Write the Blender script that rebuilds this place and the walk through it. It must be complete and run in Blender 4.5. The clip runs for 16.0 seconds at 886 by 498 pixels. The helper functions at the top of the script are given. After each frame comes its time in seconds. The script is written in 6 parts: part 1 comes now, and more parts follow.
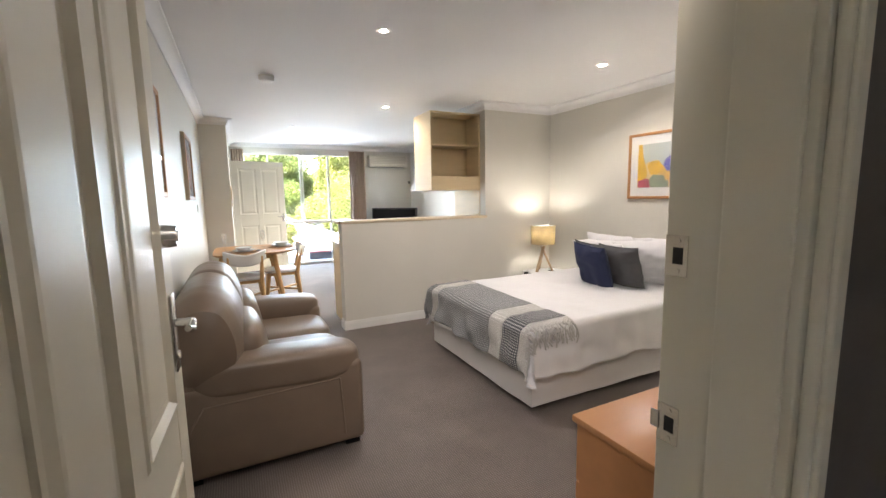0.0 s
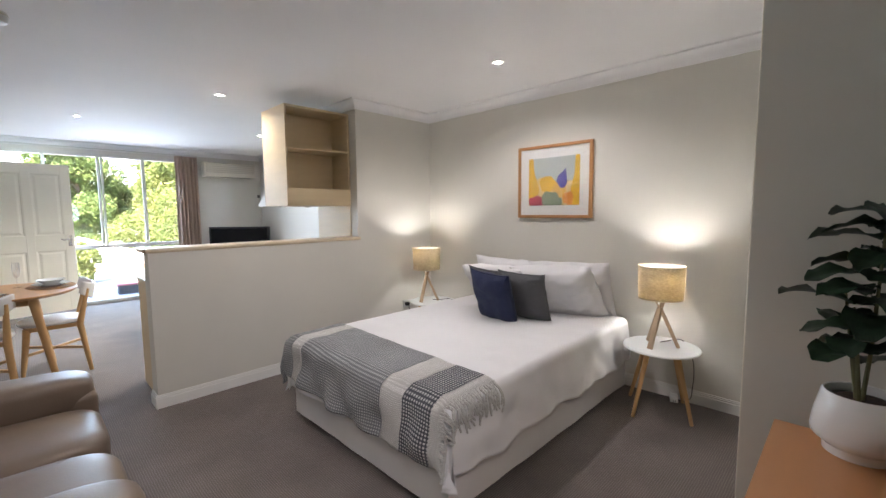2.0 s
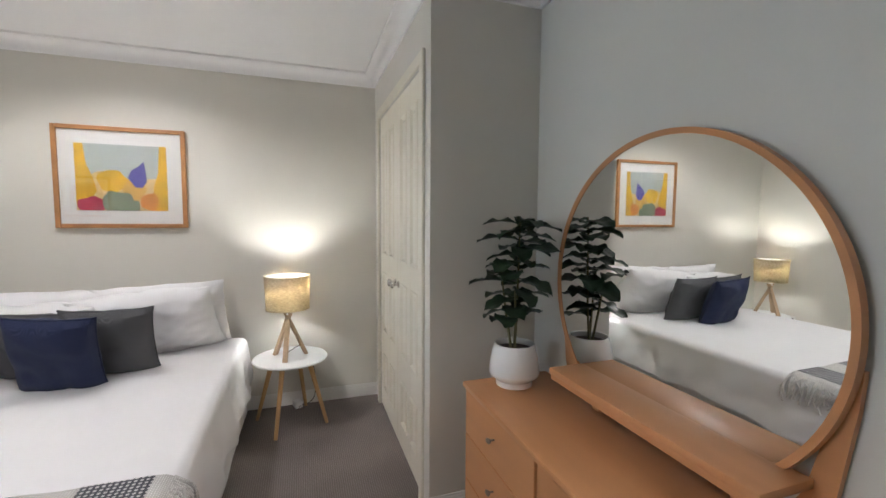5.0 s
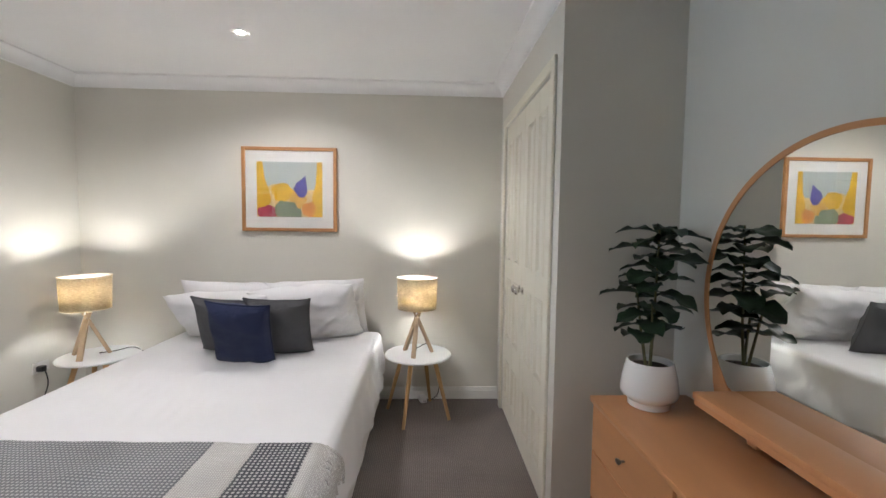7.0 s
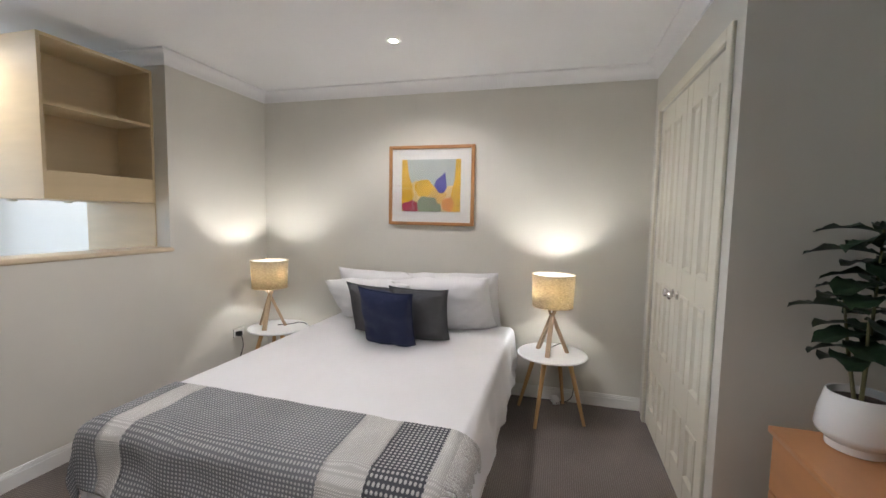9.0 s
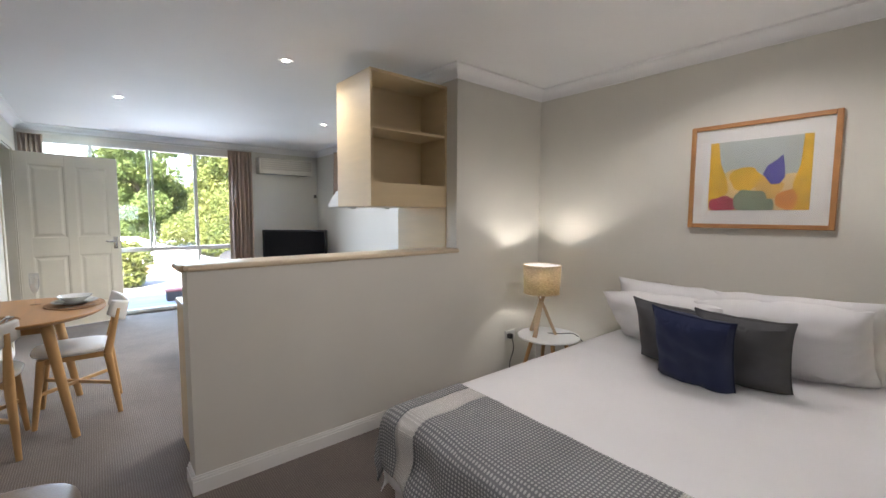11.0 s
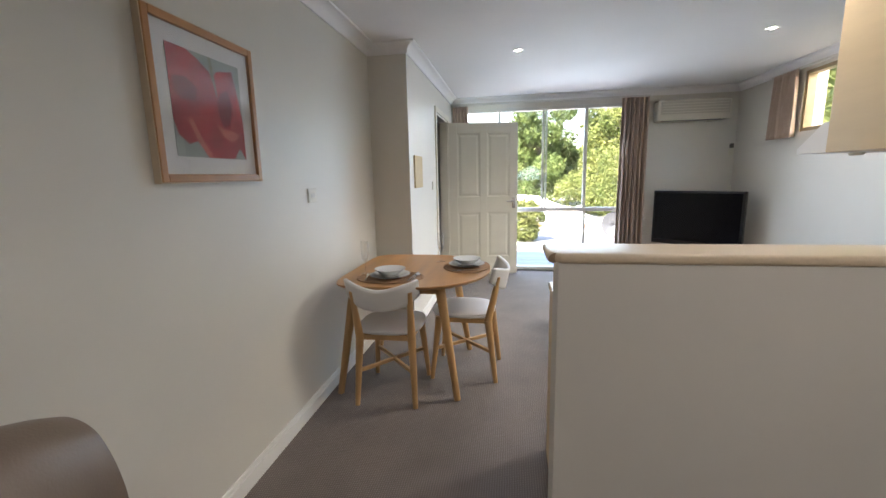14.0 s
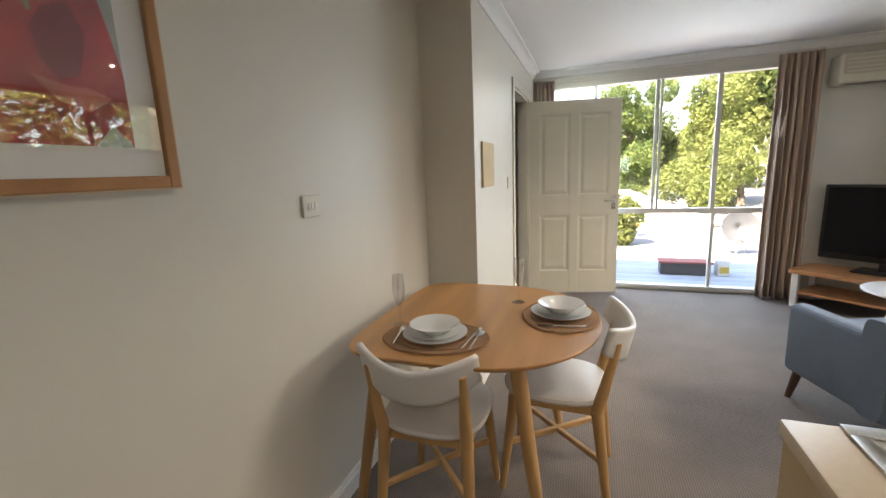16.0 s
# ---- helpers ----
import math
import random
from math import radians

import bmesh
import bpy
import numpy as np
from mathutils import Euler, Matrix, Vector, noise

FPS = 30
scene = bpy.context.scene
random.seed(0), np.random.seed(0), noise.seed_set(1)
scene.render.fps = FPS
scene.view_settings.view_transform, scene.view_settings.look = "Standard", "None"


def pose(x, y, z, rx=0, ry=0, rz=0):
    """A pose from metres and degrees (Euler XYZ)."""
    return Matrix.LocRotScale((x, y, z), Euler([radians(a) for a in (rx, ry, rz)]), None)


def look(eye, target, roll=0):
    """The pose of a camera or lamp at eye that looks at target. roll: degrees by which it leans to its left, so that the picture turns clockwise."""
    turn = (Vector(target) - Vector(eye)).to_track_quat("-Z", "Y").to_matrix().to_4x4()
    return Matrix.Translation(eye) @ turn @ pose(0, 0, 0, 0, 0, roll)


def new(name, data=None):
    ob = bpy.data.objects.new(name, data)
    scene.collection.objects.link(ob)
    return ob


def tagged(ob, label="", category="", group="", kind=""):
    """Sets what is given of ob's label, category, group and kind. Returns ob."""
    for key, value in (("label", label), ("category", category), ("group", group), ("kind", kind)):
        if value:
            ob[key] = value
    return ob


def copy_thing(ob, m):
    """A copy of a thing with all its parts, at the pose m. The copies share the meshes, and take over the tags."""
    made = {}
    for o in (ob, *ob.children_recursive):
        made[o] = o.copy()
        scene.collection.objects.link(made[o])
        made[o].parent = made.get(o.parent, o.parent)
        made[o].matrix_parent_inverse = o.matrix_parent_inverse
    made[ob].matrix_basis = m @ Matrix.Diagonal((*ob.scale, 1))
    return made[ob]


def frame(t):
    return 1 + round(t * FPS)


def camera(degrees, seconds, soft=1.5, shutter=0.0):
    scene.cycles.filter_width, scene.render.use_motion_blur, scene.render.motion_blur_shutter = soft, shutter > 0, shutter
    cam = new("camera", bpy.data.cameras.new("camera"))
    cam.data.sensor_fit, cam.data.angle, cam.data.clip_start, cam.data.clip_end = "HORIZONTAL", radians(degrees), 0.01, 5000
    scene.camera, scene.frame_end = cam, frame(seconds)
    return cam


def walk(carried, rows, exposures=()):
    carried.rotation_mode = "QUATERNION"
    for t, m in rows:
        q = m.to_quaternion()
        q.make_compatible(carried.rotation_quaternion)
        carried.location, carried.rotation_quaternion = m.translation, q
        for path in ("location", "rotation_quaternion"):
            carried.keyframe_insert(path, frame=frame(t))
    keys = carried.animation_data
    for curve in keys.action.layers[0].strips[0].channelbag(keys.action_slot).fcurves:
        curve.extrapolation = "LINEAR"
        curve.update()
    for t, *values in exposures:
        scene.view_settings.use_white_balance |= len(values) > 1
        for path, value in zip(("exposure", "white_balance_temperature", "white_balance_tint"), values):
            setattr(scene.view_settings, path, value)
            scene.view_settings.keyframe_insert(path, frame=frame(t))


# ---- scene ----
cam = camera(93.7, 16.0)
ROWS = [
    (0.0, 0.0492, 0.0355, 1.3573, -26.41, -7.31, 0.99),
    (0.5, 0.1993, 0.1207, 1.3529, -26.52, -7.91, 0.62),
    (1.0, 0.2473, 0.3665, 1.3616, -30.09, -7.48, 0.43),
    (1.5, 0.3346, 0.5428, 1.3690, -35.65, -6.19, 0.48),
    (2.0, 0.3951, 0.8038, 1.3612, -45.37, -5.22, 0.52),
    (2.5, 0.4219, 1.0669, 1.3672, -58.38, -3.23, 0.58),
    (3.0, 0.5510, 1.2692, 1.3617, -76.65, -1.94, 1.18),
    (3.5, 0.5474, 1.4375, 1.3686, -96.20, -2.52, 1.76),
    (3.7, 0.5139, 1.5303, 1.3611, -103.04, -2.99, 1.61),
    (4.3, 0.4920, 1.5650, 1.3630, -109.40, -3.60, 0.70),
    (5.0, 0.4760, 1.5850, 1.3650, -108.60, -4.20, -0.35),
    (5.8, 0.4705, 1.5968, 1.3662, -102.76, -4.38, -0.64),
    (6.0, 0.4691, 1.6055, 1.3632, -100.94, -4.25, -0.63),
    (6.5, 0.4615, 1.6143, 1.3658, -96.54, -3.98, -0.72),
    (7.0, 0.4469, 1.6217, 1.3665, -92.14, -3.49, -0.74),
    (7.5, 0.4342, 1.6269, 1.3664, -87.60, -3.36, -0.75),
    (8.0, 0.4351, 1.6403, 1.3675, -82.77, -3.60, -0.79),
    (8.2, 0.4337, 1.6493, 1.3684, -81.03, -3.88, -0.87),
    (10.3, 0.5747, 1.7974, 1.3628, -56.28, -4.53, -0.73),
    (10.5, 0.5979, 1.8600, 1.3686, -51.77, -4.55, -0.56),
    (11.0, 0.6620, 1.9557, 1.3654, -39.95, -4.70, -0.29),
    (11.5, 0.7974, 2.0421, 1.3654, -27.21, -5.54, -0.19),
    (12.0, 0.8762, 2.0873, 1.3602, -16.40, -7.21, -0.07),
    (12.5, 0.8469, 2.2285, 1.3529, -7.93, -8.43, 0.21),
    (13.0, 0.8095, 2.4249, 1.3656, -0.57, -9.19, 0.60),
    (13.5, 0.8219, 2.6483, 1.3586, 5.14, -9.36, 1.00),
    (14.0, 0.8378, 2.9188, 1.3606, 9.31, -9.92, 1.22),
    (14.5, 0.7734, 3.1918, 1.3696, 12.56, -9.70, 1.28),
    (15.0, 0.7601, 3.4331, 1.3590, 16.17, -10.48, 1.38),
    (15.5, 0.7834, 3.6707, 1.3633, 18.99, -10.91, 1.68),
    (16.0, 0.6522, 3.9403, 1.3696, 19.59, -10.47, 2.28),
]
walk(cam, [(t, pose(x, y, z, 90 + pitch, roll, yaw)) for t, x, y, z, yaw, pitch, roll in ROWS], [(0.0, 4.2, 6900, 15), (1.0, 4.0, 6450, 15), (1.5, 3.85, 6250, 16), (2.0, 3.8, 6350, 16), (2.5, 3.65, 6400, 15), (3.5, 4.0, 6200, 13), (7.0, 3.95, 6200, 13), (11.0, 3.45, 6450, 15), (12.0, 3.25, 6500, 15), (13.0, 3.25, 6600, 15), (14.5, 3.2, 6850, 16), (16.0, 3.1, 7550, 16)])

# ---- world, sun, large lights ----
world = bpy.data.worlds.new("sky")
scene.world = world
world.use_nodes = True
_nt = world.node_tree
_sky = _nt.nodes.new("ShaderNodeTexSky")
_sky.sky_type, _sky.sun_disc = "NISHITA", False
_sky.sun_elevation, _sky.sun_rotation = radians(52), radians(215)
_nt.links.new(_sky.outputs[0], _nt.nodes["Background"].inputs[0])
_nt.nodes["Background"].inputs[1].default_value = 0.15

sun = new("sun", bpy.data.lights.new("sun", "SUN"))
sun.data.energy, sun.data.angle, sun.data.color = 5.0, radians(0.5), (1.0, 0.95, 0.86)
sun.matrix_world = look((-3.0, -4.5, 7.5), (0.2, 0.0, 0.0))


def area_lamp(name, m, sx, sy, watts, colour, spread=180):
    ob = new(name, bpy.data.lights.new(name, "AREA"))
    ob.data.shape, ob.data.size, ob.data.size_y = "RECTANGLE", sx, sy
    ob.data.energy, ob.data.color = watts, colour
    ob.data.spread = radians(spread)
    ob.matrix_world = m
    return ob


# daylight through the big window: the sky's light in its opening, and the open sky above the yard
area_lamp("window_daylight", look((1.25, 8.93, 1.2), (1.15, 5.0, 0.2)), 2.1, 1.9, 6.5, (0.60, 0.81, 1.0), 140)
area_lamp("side_window_daylight", look((4.9, 6.92, 2.78), (0.0, 6.5, 0.9)), 1.8, 0.5, 27.0, (1.0, 0.97, 0.86), 150)
# fill lamp added under the front doorway's head, brightens the entry floor and sofa
area_lamp("doorway_fill", look((0.35, 0.54, 1.98), (1.25, 2.6, 0.0)), 0.7, 0.2, 0.28, (1.0, 0.97, 0.93), 84)
area_lamp("yard_skylight", look((1.3, 10.4, 3.7), (1.2, 6.8, 0.4)), 3.6, 2.4, 8, (0.55, 0.78, 1.0))


LAMP_W, DOWN_W = 0.24, 2.5
WARM = (1.0, 0.965, 0.93)

# ---- materials ----


def material(name, colour, rough=0.6, metal=0.0, spread=0.06, scale=6.0, grain=0.0, grain_scale=200.0, coat=0.0, stretch=(1, 1, 1), second=None, rand=0.0):
    """A surface with slow blotches (spread), fine grain relief, and optional second colour carried by stretched noise."""
    m = bpy.data.materials.new(name)
    m.use_nodes = True
    nt = m.node_tree
    b = nt.nodes["Principled BSDF"]
    b.inputs["Roughness"].default_value, b.inputs["Metallic"].default_value = rough, metal
    if coat:
        b.inputs["Coat Weight"].default_value, b.inputs["Coat Roughness"].default_value = coat, 0.15
    co = nt.nodes.new("ShaderNodeTexCoord")
    mp = nt.nodes.new("ShaderNodeMapping")
    mp.inputs["Scale"].default_value = stretch
    nt.links.new(co.outputs["Object"], mp.inputs[0])
    n = nt.nodes.new("ShaderNodeTexNoise")
    n.inputs["Scale"].default_value, n.inputs["Detail"].default_value = scale, 5.0
    nt.links.new(mp.outputs[0], n.inputs["Vector"])
    ramp = nt.nodes.new("ShaderNodeValToRGB")
    c2 = second or colour
    ramp.color_ramp.elements[0].position, ramp.color_ramp.elements[1].position = 0.3, 0.7
    ramp.color_ramp.elements[0].color = (*[c * (1 - spread) for c in colour], 1)
    ramp.color_ramp.elements[1].color = (*[min(1, c * (1 + spread)) for c in c2], 1)
    nt.links.new(n.outputs["Fac"], ramp.inputs[0])
    out = ramp.outputs[0]
    if rand:
        oi = nt.nodes.new("ShaderNodeObjectInfo")
        hv = nt.nodes.new("ShaderNodeHueSaturation")
        ma = nt.nodes.new("ShaderNodeMapRange")
        ma.inputs[3].default_value, ma.inputs[4].default_value = 1 - rand, 1 + rand
        nt.links.new(oi.outputs["Random"], ma.inputs[0])
        nt.links.new(ma.outputs[0], hv.inputs["Value"])
        nt.links.new(out, hv.inputs["Color"])
        out = hv.outputs[0]
    nt.links.new(out, b.inputs["Base Color"])
    # gloss varies a little with the blotches
    mr = nt.nodes.new("ShaderNodeMapRange")
    mr.inputs[3].default_value, mr.inputs[4].default_value = max(0.02, rough - 0.06), min(1, rough + 0.06)
    nt.links.new(n.outputs["Fac"], mr.inputs[0])
    nt.links.new(mr.outputs[0], b.inputs["Roughness"])
    if grain:
        g = nt.nodes.new("ShaderNodeTexNoise")
        g.inputs["Scale"].default_value, g.inputs["Detail"].default_value = grain_scale, 3.0
        nt.links.new(mp.outputs[0], g.inputs["Vector"])
        bu = nt.nodes.new("ShaderNodeBump")
        bu.inputs["Strength"].default_value, bu.inputs["Distance"].default_value = grain, 0.002
        nt.links.new(g.outputs["Fac"], bu.inputs["Height"])
        nt.links.new(bu.outputs[0], b.inputs["Normal"])
    return m


def woven(name, colour_a, colour_b, pitch, rough=0.95, depth=0.002, contrast=1.0, axis_mix=True, stray=0.6, along=False):
    """A woven or ribbed cloth: rows of small knots in two tones, with relief."""
    m = bpy.data.materials.new(name)
    m.use_nodes = True
    nt = m.node_tree
    b = nt.nodes["Principled BSDF"]
    b.inputs["Roughness"].default_value = rough
    b.inputs["Sheen Weight"].default_value = 0.06
    co = nt.nodes.new("ShaderNodeTexCoord")
    w1, w2 = nt.nodes.new("ShaderNodeTexWave"), nt.nodes.new("ShaderNodeTexWave")
    sx = nt.nodes.new("ShaderNodeSeparateXYZ")
    cb = nt.nodes.new("ShaderNodeCombineXYZ")
    m1, m2 = nt.nodes.new("ShaderNodeMath"), nt.nodes.new("ShaderNodeMath")
    m1.operation, m2.operation = "SUBTRACT", "ADD"
    nt.links.new(co.outputs["UV" if along else "Object"], sx.inputs[0])
    for mm, k in ((m1, 0), (m2, 1)):
        nt.links.new(sx.outputs[k], mm.inputs[0])
        nt.links.new(sx.outputs[2], mm.inputs[1])
        nt.links.new(mm.outputs[0], cb.inputs[k])
    for w, d in ((w1, "X"), (w2, "Y")):
        w.bands_direction = d
        w.inputs["Scale"].default_value = 0.314 / pitch
        w.inputs["Distortion"].default_value = stray
        w.inputs["Detail"].default_value = 1.0
        w.inputs["Detail Scale"].default_value = 1.0
        nt.links.new(cb.outputs[0], w.inputs["Vector"])
    mu = nt.nodes.new("ShaderNodeMath")
    mu.operation = "MULTIPLY" if axis_mix else "ADD"
    nt.links.new(w1.outputs["Fac"], mu.inputs[0])
    nt.links.new(w2.outputs["Fac"], mu.inputs[1])
    n = nt.nodes.new("ShaderNodeTexNoise")
    n.inputs["Scale"].default_value, n.inputs["Detail"].default_value = 3.0, 6.0
    nt.links.new(co.outputs["Object"], n.inputs["Vector"])
    ramp = nt.nodes.new("ShaderNodeValToRGB")
    ramp.color_ramp.elements[0].position, ramp.color_ramp.elements[1].position = 0.15, 0.15 + 0.6 / contrast
    ramp.color_ramp.elements[0].color, ramp.color_ramp.elements[1].color = (*colour_a, 1), (*colour_b, 1)
    nt.links.new(mu.outputs[0], ramp.inputs[0])
    hv = nt.nodes.new("ShaderNodeHueSaturation")
    mr = nt.nodes.new("ShaderNodeMapRange")
    mr.inputs[1].default_value, mr.inputs[2].default_value, mr.inputs[3].default_value, mr.inputs[4].default_value = 0.3, 0.7, 0.86, 1.12
    nt.links.new(n.outputs["Fac"], mr.inputs[0])
    nt.links.new(mr.outputs[0], hv.inputs["Value"])
    nt.links.new(ramp.outputs[0], hv.inputs["Color"])
    nt.links.new(hv.outputs[0], b.inputs["Base Color"])
    bu = nt.nodes.new("ShaderNodeBump")
    bu.inputs["Strength"].default_value, bu.inputs["Distance"].default_value = 0.8, depth
    nt.links.new(mu.outputs[0], bu.inputs["Height"])
    nt.links.new(bu.outputs[0], b.inputs["Normal"])
    return m


def glassy(name, tint=(1, 1, 1), rough=0.0, mirror=False):
    m = bpy.data.materials.new(name)
    m.use_nodes = True
    b = m.node_tree.nodes["Principled BSDF"]
    b.inputs["Base Color"].default_value = (*tint, 1)
    b.inputs["Roughness"].default_value = rough
    if mirror:
        b.inputs["Metallic"].default_value = 1.0
    else:
        b.inputs["Transmission Weight"].default_value, b.inputs["IOR"].default_value = 1.0, 1.45
    return m


def thin_glass(name, gloss=0.05):
    """A flat pane: mostly clear, with a mirror-like sheen that grows at a slant."""
    m = bpy.data.materials.new(name)
    m.use_nodes = True
    nt = m.node_tree
    nt.nodes.remove(nt.nodes["Principled BSDF"])
    t, g, mix, f = (nt.nodes.new(k) for k in ("ShaderNodeBsdfTransparent", "ShaderNodeBsdfGlossy", "ShaderNodeMixShader", "ShaderNodeLayerWeight"))
    p, a = nt.nodes.new("ShaderNodeMath"), nt.nodes.new("ShaderNodeMath")
    p.operation, a.operation = "POWER", "MULTIPLY_ADD"
    p.inputs[1].default_value = 4.0
    a.inputs[1].default_value, a.inputs[2].default_value = 0.55, gloss
    g.inputs["Roughness"].default_value = 0.0
    nt.links.new(f.outputs["Facing"], p.inputs[0])
    nt.links.new(p.outputs[0], a.inputs[0])
    nt.links.new(a.outputs[0], mix.inputs[0])
    nt.links.new(t.outputs[0], mix.inputs[1])
    nt.links.new(g.outputs[0], mix.inputs[2])
    nt.links.new(mix.outputs[0], nt.nodes["Material Output"].inputs[0])
    return m


def glowing(name, colour, strength):
    m = bpy.data.materials.new(name)
    m.use_nodes = True
    b = m.node_tree.nodes["Principled BSDF"]
    b.inputs["Base Color"].default_value = (*colour, 1)
    b.inputs["Emission Color"].default_value, b.inputs["Emission Strength"].default_value = (*colour, 1), strength
    return m


WALL = material("wall_paint", (0.655, 0.63, 0.57), 0.44, spread=0.025, scale=1.7, grain=0.12, grain_scale=130)
CEIL = material("ceiling_paint", (0.80, 0.79, 0.79), 0.78, spread=0.02, scale=1.3, grain=0.1, grain_scale=150)
TRIM = material("trim_gloss_paint", (0.74, 0.70, 0.59), 0.34, spread=0.03, scale=4, grain=0.025, grain_scale=60)
WHITE = material("white_gloss_paint", (0.78, 0.77, 0.74), 0.35, spread=0.02, scale=5, grain=0.06, grain_scale=70)
CARPET = woven("loop_carpet", (0.145, 0.120, 0.106), (0.245, 0.206, 0.182), 0.011, depth=0.002, stray=1.6)
CREAM_LAM = material("cream_laminate", (0.67, 0.53, 0.325), 0.4, spread=0.04, scale=3, stretch=(1, 1, 6), grain=0.05)
BENCH_LAM = material("speckled_bench_laminate", (0.66, 0.54, 0.38), 0.35, spread=0.035, scale=110)
OAK = material("light_oak", (0.50, 0.30, 0.13), 0.45, spread=0.2, scale=9, stretch=(1, 1, 0.12), grain=0.15, grain_scale=60)
OAK_FLAT = material("light_oak_top", (0.45, 0.235, 0.09), 0.38, spread=0.2, scale=9, stretch=(1, 0.1, 1), grain=0.08, grain_scale=60)
BEECH = material("orange_beech_veneer", (0.53, 0.25, 0.105), 0.36, spread=0.10, scale=7, stretch=(0.12, 1, 1), grain=0.05, grain_scale=60)
ALU = material("painted_aluminium", (0.62, 0.61, 0.57), 0.4, spread=0.03, scale=4)
CHROME = material("satin_chrome", (0.72, 0.70, 0.67), 0.22, 1.0, spread=0.04, scale=12)
DARK = material("black_plastic", (0.012, 0.012, 0.013), 0.3, spread=0.1, scale=10)
PANE = thin_glass("window_pane")
LED = glowing("downlight_led", (1.0, 0.96, 0.9), 30.0)
PLASTIC = material("ivory_plastic", (0.66, 0.63, 0.54), 0.4, spread=0.03, scale=8)

# ---- mesh tools ----


def box(bm, x0, y0, z0, x1, y1, z1, bevel=0.0, seg=2, m=None):
    r = bmesh.ops.create_cube(bm, size=1.0)
    vs = r["verts"]
    for v in vs:
        v.co = Vector(((x0 + x1) / 2 + v.co.x * (x1 - x0), (y0 + y1) / 2 + v.co.y * (y1 - y0), (z0 + z1) / 2 + v.co.z * (z1 - z0)))
    if m is not None:
        bmesh.ops.transform(bm, matrix=m, verts=vs)
    if bevel:
        es = {e for v in vs for e in v.link_edges}
        bmesh.ops.bevel(bm, geom=list(es), offset=bevel, segments=seg, profile=0.5, affect="EDGES")


def tube(bm, p0, p1, r0, r1=None, seg=14, caps=True):
    p0, p1 = Vector(p0), Vector(p1)
    r1 = r0 if r1 is None else r1
    q = (p1 - p0).to_track_quat("Z", "Y")
    rings = []
    for p, r in ((p0, r0), (p1, r1)):
        rings.append([bm.verts.new(p + q @ Vector((r * math.cos(6.28319 * k / seg), r * math.sin(6.28319 * k / seg), 0))) for k in range(seg)])
    for k in range(seg):
        bm.faces.new((rings[0][k], rings[0][(k + 1) % seg], rings[1][(k + 1) % seg], rings[1][k]))
    if caps:
        bm.faces.new(rings[0][::-1])
        bm.faces.new(rings[1])


def lathe(bm, profile, centre=(0, 0, 0), seg=32, close=True):
    cx, cy, cz = centre
    rings = [[bm.verts.new((cx + r * math.cos(6.28319 * k / seg), cy + r * math.sin(6.28319 * k / seg), cz + z)) for k in range(seg)] for r, z in profile]
    for a, b in zip(rings, rings[1:]):
        for k in range(seg):
            bm.faces.new((a[k], a[(k + 1) % seg], b[(k + 1) % seg], b[k]))
    if close:
        bm.faces.new(rings[0][::-1])
        bm.faces.new(rings[-1])


def sheet(bm, nu, nv, fn, wrap=False):
    """A grid surface; fn(u, v) gives the place for u and v from 0 to 1."""
    g = [[bm.verts.new(fn(i / (nu - 1), j / (nv - 1))) for j in range(nv)] for i in range(nu)]
    for i in range(nu - 1):
        for j in range(nv - 1):
            bm.faces.new((g[i][j], g[i + 1][j], g[i + 1][j + 1], g[i][j + 1]))
    return g


def blob(bm, cx, cy, cz, sx, sy, sz, p=0.45, nu=40, nv=20, m=None, warp=0.0, seed=0):
    """A stuffed, rounded block: a superellipsoid with slight unevenness."""
    def f(a):
        return math.copysign(abs(a) ** p, a)
    start = len(bm.verts)
    vs = []
    for j in range(1, nv):
        la = -math.pi / 2 + math.pi * j / nv
        row = []
        for i in range(nu):
            lo = 2 * math.pi * i / nu
            v = Vector((f(math.cos(la)) * f(math.cos(lo)) * sx / 2, f(math.cos(la)) * f(math.sin(lo)) * sy / 2, f(math.sin(la)) * sz / 2))
            if warp:
                v += v.normalized() * warp * noise.noise(v * 4.0 + Vector((seed, seed * 2.1, 0)))
            row.append(bm.verts.new(v))
        vs.append(row)
    lo_v, hi_v = bm.verts.new((0, 0, -sz / 2)), bm.verts.new((0, 0, sz / 2))
    for a, b in zip(vs, vs[1:]):
        for i in range(nu):
            bm.faces.new((a[i], a[(i + 1) % nu], b[(i + 1) % nu], b[i]))
    for i in range(nu):
        bm.faces.new((lo_v, vs[0][(i + 1) % nu], vs[0][i]))
        bm.faces.new((hi_v, vs[-1][i], vs[-1][(i + 1) % nu]))
    t = Matrix.Translation((cx, cy, cz)) @ (m or Matrix())
    bmesh.ops.transform(bm, matrix=t, verts=[v for row in vs for v in row] + [lo_v, hi_v])


def thing(name, label, category, at=(0, 0, 0), rz=0.0, group=""):
    e = new(name)
    e.empty_display_size = 0.1
    e.matrix_world = pose(*at, 0, 0, rz)
    return tagged(e, label, category, group)


def part(name, bm, mat, parent=None, label="", smooth=False, thick=0.0):
    me = bpy.data.meshes.new(name)
    bmesh.ops.recalc_face_normals(bm, faces=bm.faces)
    bm.to_mesh(me)
    bm.free()
    me.materials.append(mat)
    if smooth:
        me.polygons.foreach_set("use_smooth", [True] * len(me.polygons))
        me.set_sharp_from_angle(angle=radians(40))
    ob = new(name, me)
    if parent is not None:
        ob.parent = parent
    if label:
        ob["label"] = label
    if thick:
        s = ob.modifiers.new("thickness", "SOLIDIFY")
        s.thickness = thick
        s.offset = 0
    return ob


